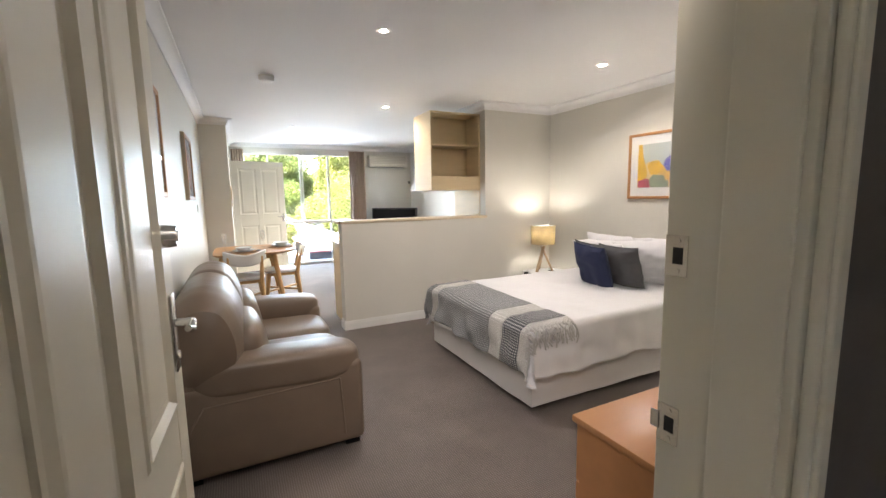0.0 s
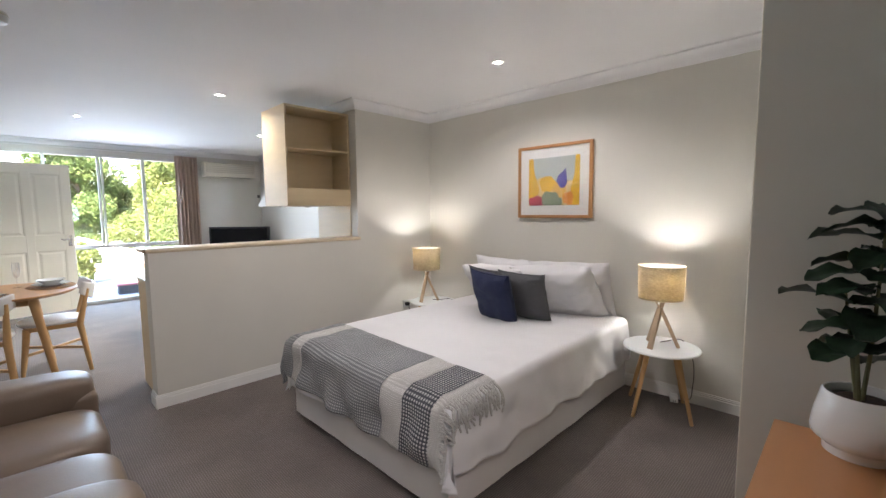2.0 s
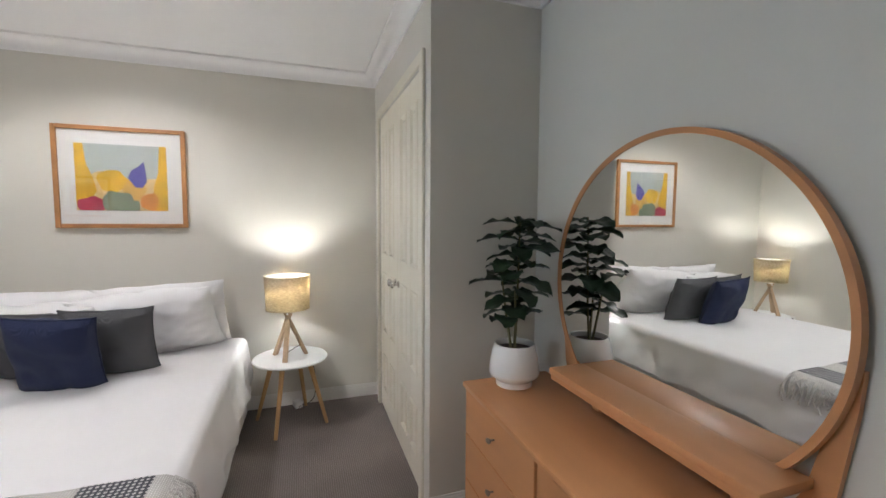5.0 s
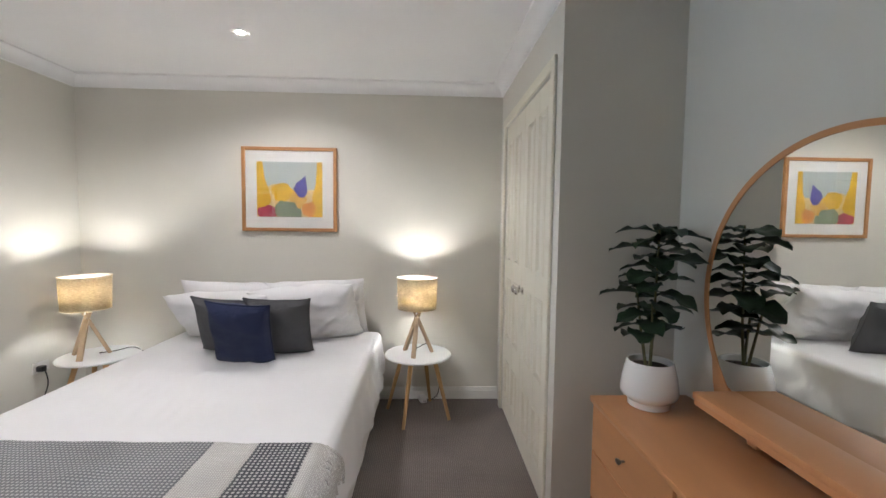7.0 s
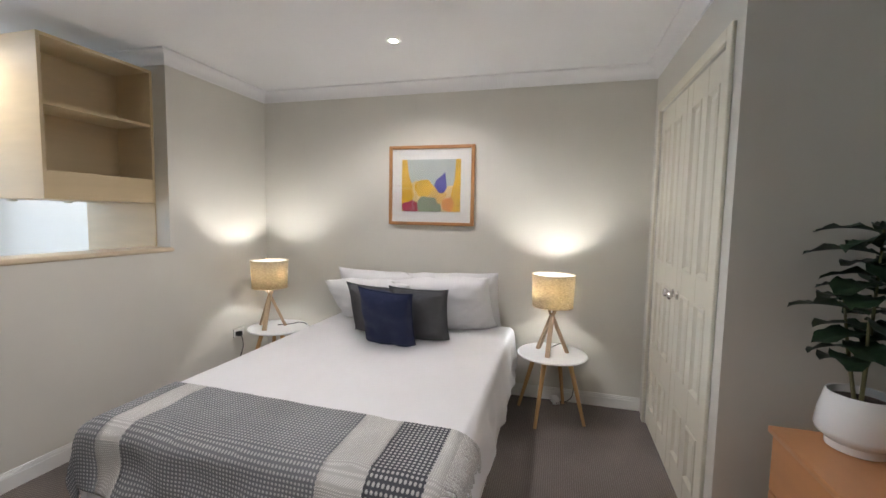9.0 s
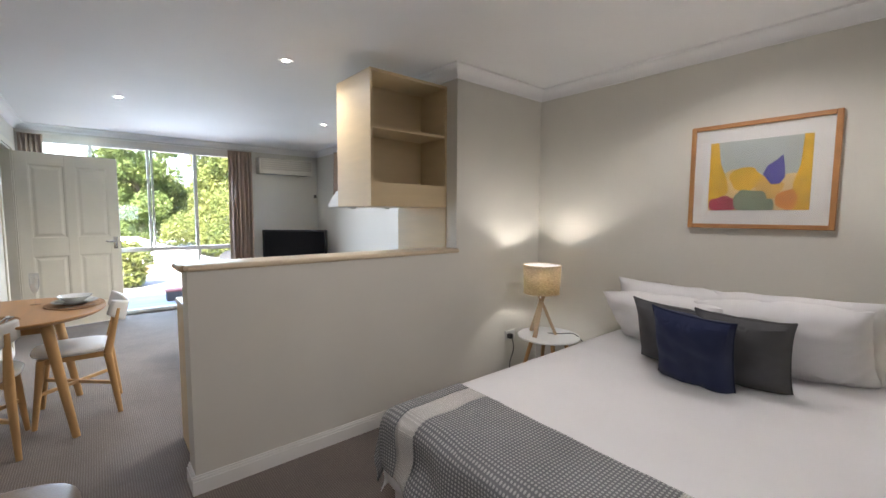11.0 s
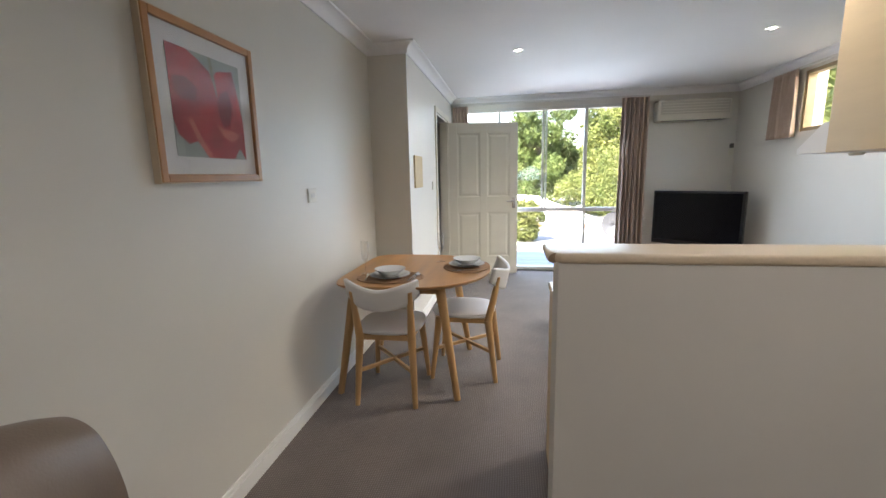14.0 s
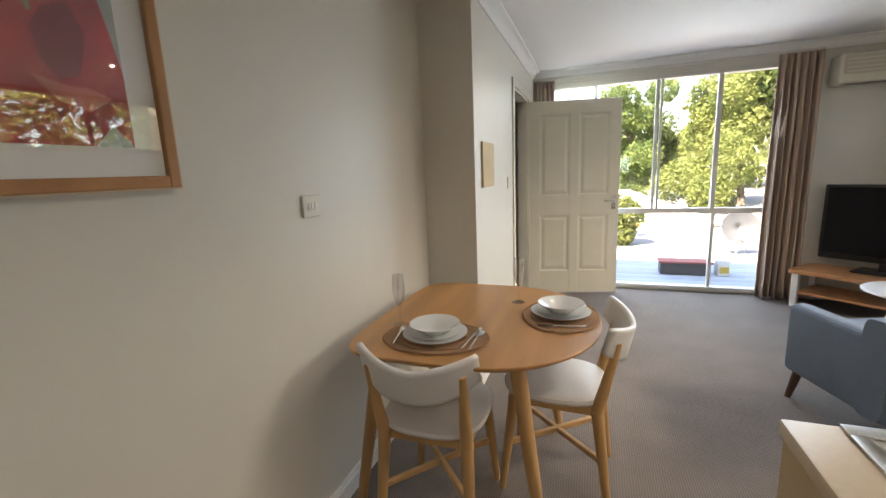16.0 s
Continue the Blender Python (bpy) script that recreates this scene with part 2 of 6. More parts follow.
def structure(name, bm, mat, label, category="wall", smooth=False):
    return tagged(part(name, bm, mat, None, "", smooth), label, category, "", "structure")


def boxes(*bs, bevel=0.0):
    bm = bmesh.new()
    for b in bs:
        box(bm, *b, bevel=bevel)
    return bm


# ---- the plan ----
XL, XR, XP = -0.32, 3.63, 0.0      # left wall, right wall, left wall past the pier
Y0, YP, Y1, H = 0.53, 6.33, 8.87, 2.405
YH = 4.20                          # bedroom face of the half-height wall

# floor: one carpet sheet through all rooms
structure("floor", boxes((-2.2, -1.6, -0.12, XR + 0.2, Y1, 0.0)), CARPET, "brown loop-pile carpet with a fine ribbed weave", "carpet")
structure("ceiling", boxes((-2.2, -1.6, H, XR + 0.2, Y1 + 0.2, H + 0.12)), CEIL, "flat white plasterboard ceiling", "ceiling")
structure("wall_left", boxes((XL - 0.2, 0.02, 0, XL, YP + 0.1, H)), WALL, "warm off-white painted wall", "wall")
structure("wall_pier", boxes((XL, YP, 0, XP, YP + 0.1, H)), WALL, "short painted return wall beside the dining table", "wall")
DA, DB, DH = 7.60, 8.45, 2.06      # doorway in the living room's left wall
structure("wall_left_living", boxes((XP - 0.1, YP + 0.1, 0, XP, DA, H), (XP - 0.1, DB, 0, XP, Y1 + 0.16, H), (XP - 0.1, DA, DH, XP, DB, H)), WALL, "painted wall with a doorway", "wall")
WX0, WX1, WZ0, WZ1 = 0.12, 2.42, 0.02, 2.255
structure("wall_window", boxes((XP, Y1, 0, WX0, Y1 + 0.16, H), (WX1, Y1, 0, XR + 0.2, Y1 + 0.16, H), (WX0, Y1, WZ1, WX1, Y1 + 0.16, H), (WX0, Y1, -0.1, WX1, Y1 + 0.16, WZ0)), WALL, "painted end wall round the large window", "wall")
RY0, RY1, RZ0, RZ1 = 6.15, 7.68, 1.72, 2.29
structure("wall_right", boxes((XR, 0.25, 0, XR + 0.2, RY0, H), (XR, RY1, 0, XR + 0.2, Y1, H), (XR, RY0, 0, XR + 0.2, RY1, RZ0), (XR, RY0, RZ1, XR + 0.2, RY1, H)), WALL, "painted long wall behind the bed with a high window", "wall")
EX0, EX1, EH, EY = -0.21, 0.70, 2.06, 0.30   # front doorway
structure("wall_entry", boxes((XL, EY, 0, EX0 - 0.04, Y0, H), (EX1 + 0.035, EY, 0, 0.92, 0.497, H), (0.92, EY, 0, XR, Y0, H), (EX0 - 0.04, EY, EH + 0.03, EX1 + 0.035, Y0, H)), WALL, "painted entry wall behind the dresser", "wall")
NX, NY = 2.21, 1.06                # built-in wardrobe's corner
CX0, CX1, CH = 2.345, 3.44, 2.06     # wardrobe doors
structure("wall_wardrobe", boxes((NX, Y0, 0, NX + 0.09, NY, H), (NX + 0.09, NY - 0.09, 0, CX0, NY, H), (CX1, NY - 0.09, 0, XR, NY, H), (CX0, NY - 0.09, CH, CX1, NY, H)), WALL, "painted wardrobe enclosure", "wall")
HX0, NIBX = 0.98, 2.67
structure("half_wall", boxes((HX0, YH, 0, NIBX, YH + 0.155, 1.096)), WALL, "painted half-height room divider wall", "wall")
structure("wall_nib", boxes((NIBX, YH, 0, XR, YH + 0.11, H), (NIBX, YH + 0.11, 0, NIBX + 0.06, 4.95, H)), WALL, "painted full-height end of the divider wall", "wall")
# closed side room, and walls added outside the front doorway
structure("wall_bathroom", boxes((-2.2, 6.43, 0, -2.1, Y1 + 0.1, H), (-2.1, Y1 - 0.1, 0, XP - 0.1, Y1, H), (-2.1, 6.43, 0, XP - 0.1, 6.53, H)), WALL, "plain walls of the side room", "wall")
# unseen walls added behind the camera; the slot at their left admits some daylight
structure("wall_closure_front", boxes((-1.0, -1.5, 0, -0.9, EY, H), (1.5, -1.5, 0, 1.6, EY, H), (-0.82, -1.6, 0, 1.5, -1.5, H), (-0.9, EY - 0.1, 0, XL, EY, H)), WALL, "added plain walls closing off the unseen space outside the front door", "wall")

# thin dark grey sheet set over the entry wall's outer face
structure("wall_porch_facing", boxes((EX1 + 0.036, EY - 0.012, 0, 1.5, EY - 0.001, H)), material("dark_grey_facing", (0.13, 0.115, 0.105), 0.85, spread=0.12, scale=5, grain=0.3, grain_scale=60), "dark grey facing over the outer face of the entry wall", "wall")

# cornice: a coved strip swept along each run of wall


def cornice(bm, p, q, nrm, ext0=0.0, ext1=0.0):
    """A coved strip from p to q; nrm points into the room; ext lengthens the ceiling edge at each end (mitres)."""
    p, q, nrm = Vector((*p, 0)), Vector((*q, 0)), Vector((*nrm, 0))
    d = (q - p).normalized()
    prof = [(0.0, H - 0.082), (0.012, H - 0.082), (0.014, H - 0.074)]
    for k in range(7):
        a = radians(90 * k / 6)
        prof.append((0.014 + 0.060 * (1 - math.cos(a)), H - 0.074 + 0.060 * math.sin(a)))
    prof += [(0.082, H - 0.012), (0.084, H)]
    rows = []
    for base, s, ext in ((p, -1, ext0), (q, 1, ext1)):
        rows.append([bm.verts.new(base + nrm * o + d * s * ext * o + Vector((0, 0, z))) for o, z in prof])
    for k in range(len(prof) - 1):
        bm.faces.new((rows[0][k], rows[0][k + 1], rows[1][k + 1], rows[1][k]))


bm = bmesh.new()
cornice(bm, (XL, Y0), (XL, YP), (1, 0), -1, -1)
cornice(bm, (XL, YP), (XP, YP), (0, -1), -1, 1)
cornice(bm, (XP, YP), (XP, Y1), (1, 0), 1, -1)
cornice(bm, (XP, Y1), (XR, Y1), (0, -1), -1, -1)
cornice(bm, (XR, Y1), (XR, YH + 0.11), (-1, 0), -1, -1)
cornice(bm, (XR, YH), (XR, NY), (-1, 0), -1, -1)
cornice(bm, (NIBX, YH), (XR, YH), (0, -1), 1, -1)
cornice(bm, (NIBX, 4.95), (NIBX, YH), (-1, 0), 0, 1)
cornice(bm, (XR, NY), (NX, NY), (0, 1), -1, 1)
cornice(bm, (NX, NY), (NX, Y0), (-1, 0), 1, -1)
cornice(bm, (NX, Y0), (XL, Y0), (0, 1), -1, -1)
structure("cornice", bm, CEIL, "white coved plaster cornice along the ceiling", "cornice", True)


def skirt(bm, x0, y0, x1, y1, nx, ny):
    """Skirting: a board with a lighter stepped top."""
    for t, z0, z1 in ((0.016, 0.0, 0.068), (0.011, 0.068, 0.082), (0.007, 0.082, 0.092)):
        xs, ys = sorted((x0, x1)), sorted((y0, y1))
        box(bm, xs[0] + min(0, nx * t), ys[0] + min(0, ny * t), z0, xs[1] + max(0, nx * t), ys[1] + max(0, ny * t), z1)


bm = bmesh.new()
skirt(bm, XL, Y0, XL, YP, 1, 0)
skirt(bm, XL + 0.017, YP, XP, YP, 0, -1)
skirt(bm, XP, YP, XP, DA - 0.062, 1, 0)
skirt(bm, XP, DB + 0.062, XP, Y1, 1, 0)
skirt(bm, WX1, Y1, XR, Y1, 0, -1)
skirt(bm, XR, 4.32, XR, Y1 - 0.017, -1, 0)
skirt(bm, XR, NY, XR, YH, -1, 0)
skirt(bm, HX0 - 0.016, YH, XR - 0.017, YH, 0, -1)
skirt(bm, HX0, YH, HX0, YH + 0.155, -1, 0)
skirt(bm, NX, Y0, NX, NY, -1, 0)
skirt(bm, 0.93, Y0, NX - 0.017, Y0, 0, 1)
structure("baseboard", bm, WHITE, "white painted skirting board with a stepped top", "skirting board")

# half wall's cap: rounded edges, its front corner cut off at a slant and closed by an oval end piece
bm = bmesh.new()
cap = [(0.945, YH + 0.200), (0.945, YH + 0.030), (0.986, YH - 0.011), (NIBX + 0.02, YH - 0.011), (NIBX + 0.02, YH + 0.200)]
low, top = [[bm.verts.new((x, y, z)) for x, y in cap] for z in (1.091, 1.123)]
bm.faces.new(low[::-1]), bm.faces.new(top)
for k in range(5):
    bm.faces.new((low[k], low[(k + 1) % 5], top[(k + 1) % 5], top[k]))
bmesh.ops.bevel(bm, geom=[ed for ed in bm.edges if abs(ed.verts[0].co.z - ed.verts[1].co.z) < 0.001], offset=0.0148, segments=6, profile=0.5, affect="EDGES")
cap = structure("half_wall_cap", bm, BENCH_LAM, "cream laminate capping with rounded edges on the half wall", "capping", True)
bm = bmesh.new()
lathe(bm, [(0.001, 0.0), (0.024, 0.0), (0.026, -0.002), (0.026, -0.004)], seg=28)
bmesh.ops.transform(bm, matrix=Matrix.Translation((0.9645, YH + 0.0085, 1.107)) @ Matrix.Rotation(radians(-45), 4, "Z") @ Matrix.Rotation(radians(-90), 4, "Y") @ Matrix.Diagonal((0.58, 1.0, 1.0, 1)), verts=bm.verts)
part("end_piece", bm, material("brown_edge_laminate", (0.30, 0.22, 0.14), 0.5, spread=0.06, scale=30), cap, "brown oval end piece", True)

# ---- doors, frames, windows ----


def panel_door(name, w, h, t, cols, rows, mat, label, stile=0.105, mid=0.09, bold=False, narrow=False):
    """A moulded panel door in its own space: x along the width from the hinge, y through the thickness, z up."""
    e = new(name)
    tagged(e, label, "door", "", "structure")
    gaps = [stile + k * ((w - 2 * stile - (cols - 1) * mid) / cols + mid) for k in range(cols)]
    pw = (w - 2 * stile - (cols - 1) * mid) / cols
    bm = bmesh.new()
    box(bm, 0.002, -t / 2 + 0.011, 0.002, w - 0.002, t / 2 - 0.011, h - 0.002)
    xs = [0.0] + [v for g in gaps for v in (g, g + pw)] + [w]
    for k in range(0, len(xs), 2):
        box(bm, xs[k], -t / 2, 0, xs[k + 1], t / 2, h, bevel=0.003, seg=1)
    zs = [0.0] + [v for r in rows for v in r] + [h]
    for k in range(0, len(zs), 2):
        for g in gaps:
            box(bm, g - 0.002, -t / 2 + 0.0015, zs[k], g + pw + 0.002, t / 2 - 0.0015, zs[k + 1])
    leaf = part("leaf", bm, mat, e)
    for g in gaps:
        for z0, z1 in rows:
            bm = bmesh.new()
            for s in (-1, 1):
                # sloping moulding ring and raised field
                lv = [(0.0, t / 2 - 0.001), (0.010, t / 2 - 0.003), (0.016, t / 2 - 0.010), (0.030, t / 2 - 0.0105), (0.052, t / 2 - 0.003), (0.060, t / 2 - 0.002)]
                if bold:
                    lv = [(0.0, t / 2 - 0.001), (0.006, t / 2 + 0.005), (0.018, t / 2 + 0.006), (0.026, t / 2 - 0.002), (0.034, t / 2 - 0.010), (0.05, t / 2 - 0.0105), (0.075, t / 2 - 0.002), (0.085, t / 2 - 0.001)]
                if narrow:
                    lv = [(0.0, t / 2 - 0.001), (0.004, t / 2 + 0.004), (0.012, t / 2 + 0.005), (0.018, t / 2 - 0.003), (0.024, t / 2 - 0.009), (0.032, t / 2 - 0.0095), (0.048, t / 2 - 0.003), (0.052, t / 2 - 0.002)]
                rings = []
                for i, d in lv:
                    rings.append([bm.verts.new((x, s * d, z)) for x, z in ((g + i, z0 + i), (g + pw - i, z0 + i), (g + pw - i, z1 - i), (g + i, z1 - i))])
                for a, b in zip(rings, rings[1:]):
                    for k in range(4):
                        bm.faces.new((a[k], a[(k + 1) % 4], b[(k + 1) % 4], b[k]))
                bm.faces.new(rings[-1])
            part("panel", bm, mat, e)
    return e


def lever(parent, x, z, s, turn=1, deadlock=None, plate=(0.05, 0.22), y=0.02):
    """A lever handle on a backplate, on the side s of a door leaf."""
    y *= s
    bm = bmesh.new()
    box(bm, x - plate[0] / 2, min(y, y + s * 0.008), z - plate[1] * 0.62, x + plate[0] / 2, max(y, y + s * 0.008), z + plate[1] * 0.38, bevel=0.004)
    hp = part("handle_plate", bm, CHROME, parent, "satin chrome handle plate", True)
    bm = bmesh.new()
    tube(bm, (x, y, z), (x, y + s * 0.055, z), 0.011)
    pts = [(x, y + s * 0.05, z), (x + turn * 0.04, y + s * 0.056, z + 0.004), (x + turn * 0.08, y + s * 0.06, z - 0.002), (x + turn * 0.112, y + s * 0.055, z + 0.01)]
    for a, b in zip(pts, pts[1:]):
        tube(bm, a, b, 0.010, 0.009)
    part("lever", bm, CHROME, parent, "curved satin chrome lever", True)
    bm = bmesh.new()
    tube(bm, (x, y, z - plate[1] * 0.42), (x, y + s * 0.014, z - plate[1] * 0.42), 0.011)
    part("key_cylinder", bm, CHROME, parent, "chrome key cylinder", True)
    if deadlock:
        bm = bmesh.new()
        tube(bm, (x, y, deadlock), (x, y + s * 0.034, deadlock), 0.033, 0.028, 24)
        tube(bm, (x, y + s * 0.034, deadlock), (x, y + s * 0.038, deadlock), 0.018, 0.014, 20)
        part("deadlock", bm, CHROME, parent, "round satin chrome deadlock", True)


def hinge(parent, z, y=0.0):
    bm = bmesh.new()
    tube(bm, (-0.004, y, z - 0.05), (-0.004, y, z + 0.05), 0.007)
    part("hinge", bm, CHROME, parent, "steel hinge knuckle", True)


FOUR = [(0.24, 0.86), (1.06, 1.90)]
door = panel_door("door_1", 0.95, 2.03, 0.04, 2, [(0.16, 0.62), (0.78, 1.90)], TRIM, "cream painted panelled front door standing open", stile=0.115, bold=True)
lever(door, 0.885, 1.005, -1, -1, 1.248)
hinge(door, 0.25), hinge(door, 1.75)
door.matrix_world = pose(-0.2, 0.50, 0.012, 0, 0, 87)

door = panel_door("door_2", 0.92, 2.03, 0.036, 2, FOUR, TRIM, "cream painted four-panel inner door standing open")
lever(door, 0.865, 1.0, -1, -1, None, (0.045, 0.15), y=0.018)
hinge(door, 0.25, -0.01), hinge(door, 1.10, -0.01), hinge(door, 1.80, -0.01)
door.matrix_world = pose(XP + 0.012, 8.475, 0.012, 0, 0, 13.5)


def architrave(name, runs, label):
    """A moulded trim: each run a box with a stepped face; runs are (x0,y0,z0,x1,y1,z1)."""
    bm = bmesh.new()
    for r in runs:
        box(bm, *r, bevel=0.005, seg=2)
    return structure(name, bm, TRIM, label, "door frame")


# side-room doorway: lining and trim
architrave("trim_side_door", [(XP, DA - 0.06, 0, XP + 0.016, DA, DH + 0.06), (XP, DB, 0, XP + 0.016, DB + 0.06, DH + 0.06), (XP, DA, DH, XP + 0.016, DB, DH + 0.06)], "cream painted architrave round the side doorway")
structure("door_frame_side", boxes((XP - 0.1, DA, 0, XP, DA + 0.018, DH), (XP - 0.1, DB - 0.018, 0, XP, DB, DH), (XP - 0.1, DA + 0.018, DH - 0.018, XP, DB - 0.018, DH)), TRIM, "cream painted door lining", "door frame")

# front doorway: jambs with stop beads, and trim outside and in
bm = bmesh.new()
box(bm, EX1, EY, 0, EX1 + 0.035, 0.497, EH - 0.001, bevel=0.003)
box(bm, EX1 - 0.010, EY + 0.012, 0, EX1, Y0 - 0.125, EH, bevel=0.004)
box(bm, EX0 - 0.04, EY, 0, EX0 - 0.002, Y0 - 0.002, EH + 0.03, bevel=0.003)
box(bm, EX0 - 0.04, EY, EH, EX1 + 0.035, Y0 - 0.001, EH + 0.028, bevel=0.003)
structure("door_frame_front", bm, TRIM, "cream painted front door frame with a stop bead", "door frame")
bm = bmesh.new()
for x0, x1 in ((EX1 + 0.012, EX1 + 0.075), (EX0 - 0.09, EX0 - 0.03)):
    box(bm, x0, EY - 0.018, 0, x1, EY, EH + 0.08, bevel=0.006)
    box(bm, x0 + 0.008, EY - 0.026, 0, x0 + 0.03, EY - 0.016, EH + 0.07, bevel=0.005)
box(bm, EX0 - 0.03, EY - 0.018, EH + 0.012, EX1 + 0.012, EY, EH + 0.08, bevel=0.006)
box(bm, EX1 + 0.02, 0.497, 0, EX1 + 0.085, 0.503, EH, bevel=0.002)
box(bm, EX0 - 0.10, Y0, EH + 0.012, EX1 + 0.012, Y0 + 0.016, EH + 0.075, bevel=0.005)
structure("trim_front_door", bm, TRIM, "cream painted architrave round the front door", "door frame")

for z, nm in ((1.252, "upper"), (0.955, "lower")):
    e = thing("strike_plate", "worn chrome strike plate let into the door jamb", "strike plate", (EX1, Y0 - 0.058, z))
    bm = bmesh.new()
    for b in ((-0.003, -0.016, -0.034, 0.0, -0.009, 0.034), (-0.003, 0.009, -0.034, 0.0, 0.022, 0.034), (-0.003, -0.009, 0.014, 0.0, 0.009, 0.034), (-0.003, -0.009, -0.034, 0.0, 0.009, -0.014)):
        box(bm, *b)
    if z < 1:
        box(bm, -0.006, 0.018, -0.016, -0.001, 0.034, 0.016, bevel=0.002)
    part("plate", bm, CHROME, e)
    bm = bmesh.new()
    box(bm, -0.0012, -0.009, -0.014, -0.0006, 0.009, 0.014)
    part("bolt_hole", bm, DARK, e, "dark bolt hole")
    for dz in (-0.025, 0.025):
        bm = bmesh.new()
        tube(bm, (-0.0045, 0, dz), (-0.002, 0, dz), 0.004)
        part("screw", bm, CHROME, e)

CHAIN = (0.86, 0.545, 1.44)
# security chain hanging from the inside trim
e = thing("door_chain", "dull nickel security chain hanging beside the door", "chain", CHAIN)
BRASS = material("dull_nickel", (0.42, 0.38, 0.31), 0.4, 1.0, spread=0.15, scale=30)
bm = bmesh.new()
box(bm, -0.018, -0.048, -0.03, 0.018, 0.014, 0.03, bevel=0.003)
part("chain_plate", bm, BRASS, e, "nickel fixing plate", True)


def link_mesh():
    bm = bmesh.new()
    n, k, r, a, b = 16, 6, 0.0026, 0.0085, 0.016
    rows = []
    for i in range(n):
        th = 2 * math.pi * i / n
        c = Vector((a * math.cos(th), 0, b * math.sin(th)))
        d = Vector((math.cos(th), 0, math.sin(th)))
        rows.append([bm.verts.new(c + d * r * math.cos(2 * math.pi * j / k) + Vector((0, r * math.sin(2 * math.pi * j / k), 0))) for j in range(k)])
    for i in range(n):
        for j in range(k):
            bm.faces.new((rows[i][j], rows[(i + 1) % n][j], rows[(i + 1) % n][(j + 1) % k], rows[i][(j + 1) % k]))
    me = bpy.data.meshes.new("link")
    bm.to_mesh(me)
    bm.free()
    me.materials.append(BRASS)
    return me


LINK = link_mesh()
for k in range(12):
    ob = new("link", LINK)
    ob.parent = e
    ob.matrix_basis = pose(-0.003 * k, 0.012, -0.035 - 0.0245 * k, 0, -9, 90 * (k % 2) + 20) @ Matrix.Scale(0.9, 4)
bm = bmesh.new()
tube(bm, (-0.036, 0.005, -0.325), (-0.036, 0.02, -0.325), 0.012)
part("chain_stud", bm, BRASS, e, "nickel end stud", True)

# wardrobe: double panelled doors with knobs, and their trim
architrave("trim_wardrobe", [(CX0 - 0.055, NY, 0, CX0, NY + 0.016, CH + 0.055), (CX1, NY, 0, CX1 + 0.055, NY + 0.016, CH + 0.055), (CX0, NY, CH, CX1, NY + 0.016, CH + 0.055)], "cream painted architrave round the wardrobe")
CW = (CX1 - CX0) / 2
for k in range(2):
    d = panel_door("door_%d" % (3 + k), CW - 0.006, CH - 0.02, 0.035, 2, [(0.14, 0.40), (0.56, 0.98), (1.10, 1.92)], TRIM, "closed cream painted wardrobe door with moulded panels", stile=0.085, mid=0.075, narrow=True)
    bm = bmesh.new()
    kx = CW - 0.045 if k == 0 else 0.039
    lathe(bm, [(0.018, 0), (0.018, 0.004), (0.007, 0.008), (0.006, 0.02), (0.016, 0.026), (0.019, 0.033), (0.014, 0.04), (0.002, 0.042)], seg=20)
    bmesh.ops.transform(bm, matrix=Matrix.Translation((kx, 0.0175, 0.965)) @ Matrix.Rotation(radians(-90), 4, "X") @ Matrix.Scale(1.25, 4), verts=bm.verts)
    part("knob", bm, CHROME, d, "round chrome knob", True)
    d.matrix_world = pose(CX0 + 0.003 + k * CW, NY - 0.021, 0.012)

# the large window: frame, mullions, transom, panes
YW = Y1 + 0.055
win = tagged(new("window_1"), "large floor-length window in pale aluminium frames", "window", "", "structure")
bm = bmesh.new()
for b in ((WX0, YW - 0.05, WZ0, WX0 + 0.045, YW + 0.05, WZ1), (WX1 - 0.045, YW - 0.05, WZ0, WX1, YW + 0.05, WZ1), (WX0 + 0.045, YW - 0.05, WZ1 - 0.045, WX1 - 0.045, YW + 0.05, WZ1), (WX0 + 0.045, YW - 0.05, WZ0, WX1 - 0.045, YW + 0.05, WZ0 + 0.04)):
    box(bm, *b, bevel=0.003)
part("window_frame", bm, ALU, win)
bm = boxes((WX0 + 0.045, YW - 0.032, 0.845, WX1 - 0.045, YW + 0.032, 0.90), bevel=0.004)
part("transom", bm, ALU, win)
for x, z0, z1, hw in ((0.66, 0.90, WZ1 - 0.045, 0.018), (1.253, 0.90, WZ1 - 0.045, 0.015), (1.296, 0.90, WZ1 - 0.045, 0.012), (1.81, 0.90, WZ1 - 0.045, 0.021), (1.825, WZ0 + 0.04, 0.845, 0.016), (0.66, WZ0 + 0.04, 0.845, 0.016)):
    bm = boxes((x - hw, YW - 0.028, z0, x + hw, YW + 0.022, z1), bevel=0.003)
    part("mullion", bm, ALU, win)
for x0, x1, z0, z1 in ((WX0 + 0.045, 0.645, 0.90, WZ1 - 0.045), (0.675, 1.24, 0.90, WZ1 - 0.045), (1.306, 1.79, 0.90, WZ1 - 0.045), (1.83, WX1 - 0.045, 0.90, WZ1 - 0.045), (WX0 + 0.045, 0.645, WZ0 + 0.04, 0.845), (0.675, 1.81, WZ0 + 0.04, 0.845), (1.84, WX1 - 0.045, WZ0 + 0.04, 0.845)):
    bm = boxes((x0, YW - 0.003, z0, x1, YW + 0.002, z1))
    p = part("pane", bm, PANE, win)
    p.visible_shadow = False
structure("window_sill", boxes((WX0, Y1, WZ0 - 0.018, WX1, Y1 + 0.02, WZ0), bevel=0.002), ALU, "pale aluminium sill at floor level", "sill")

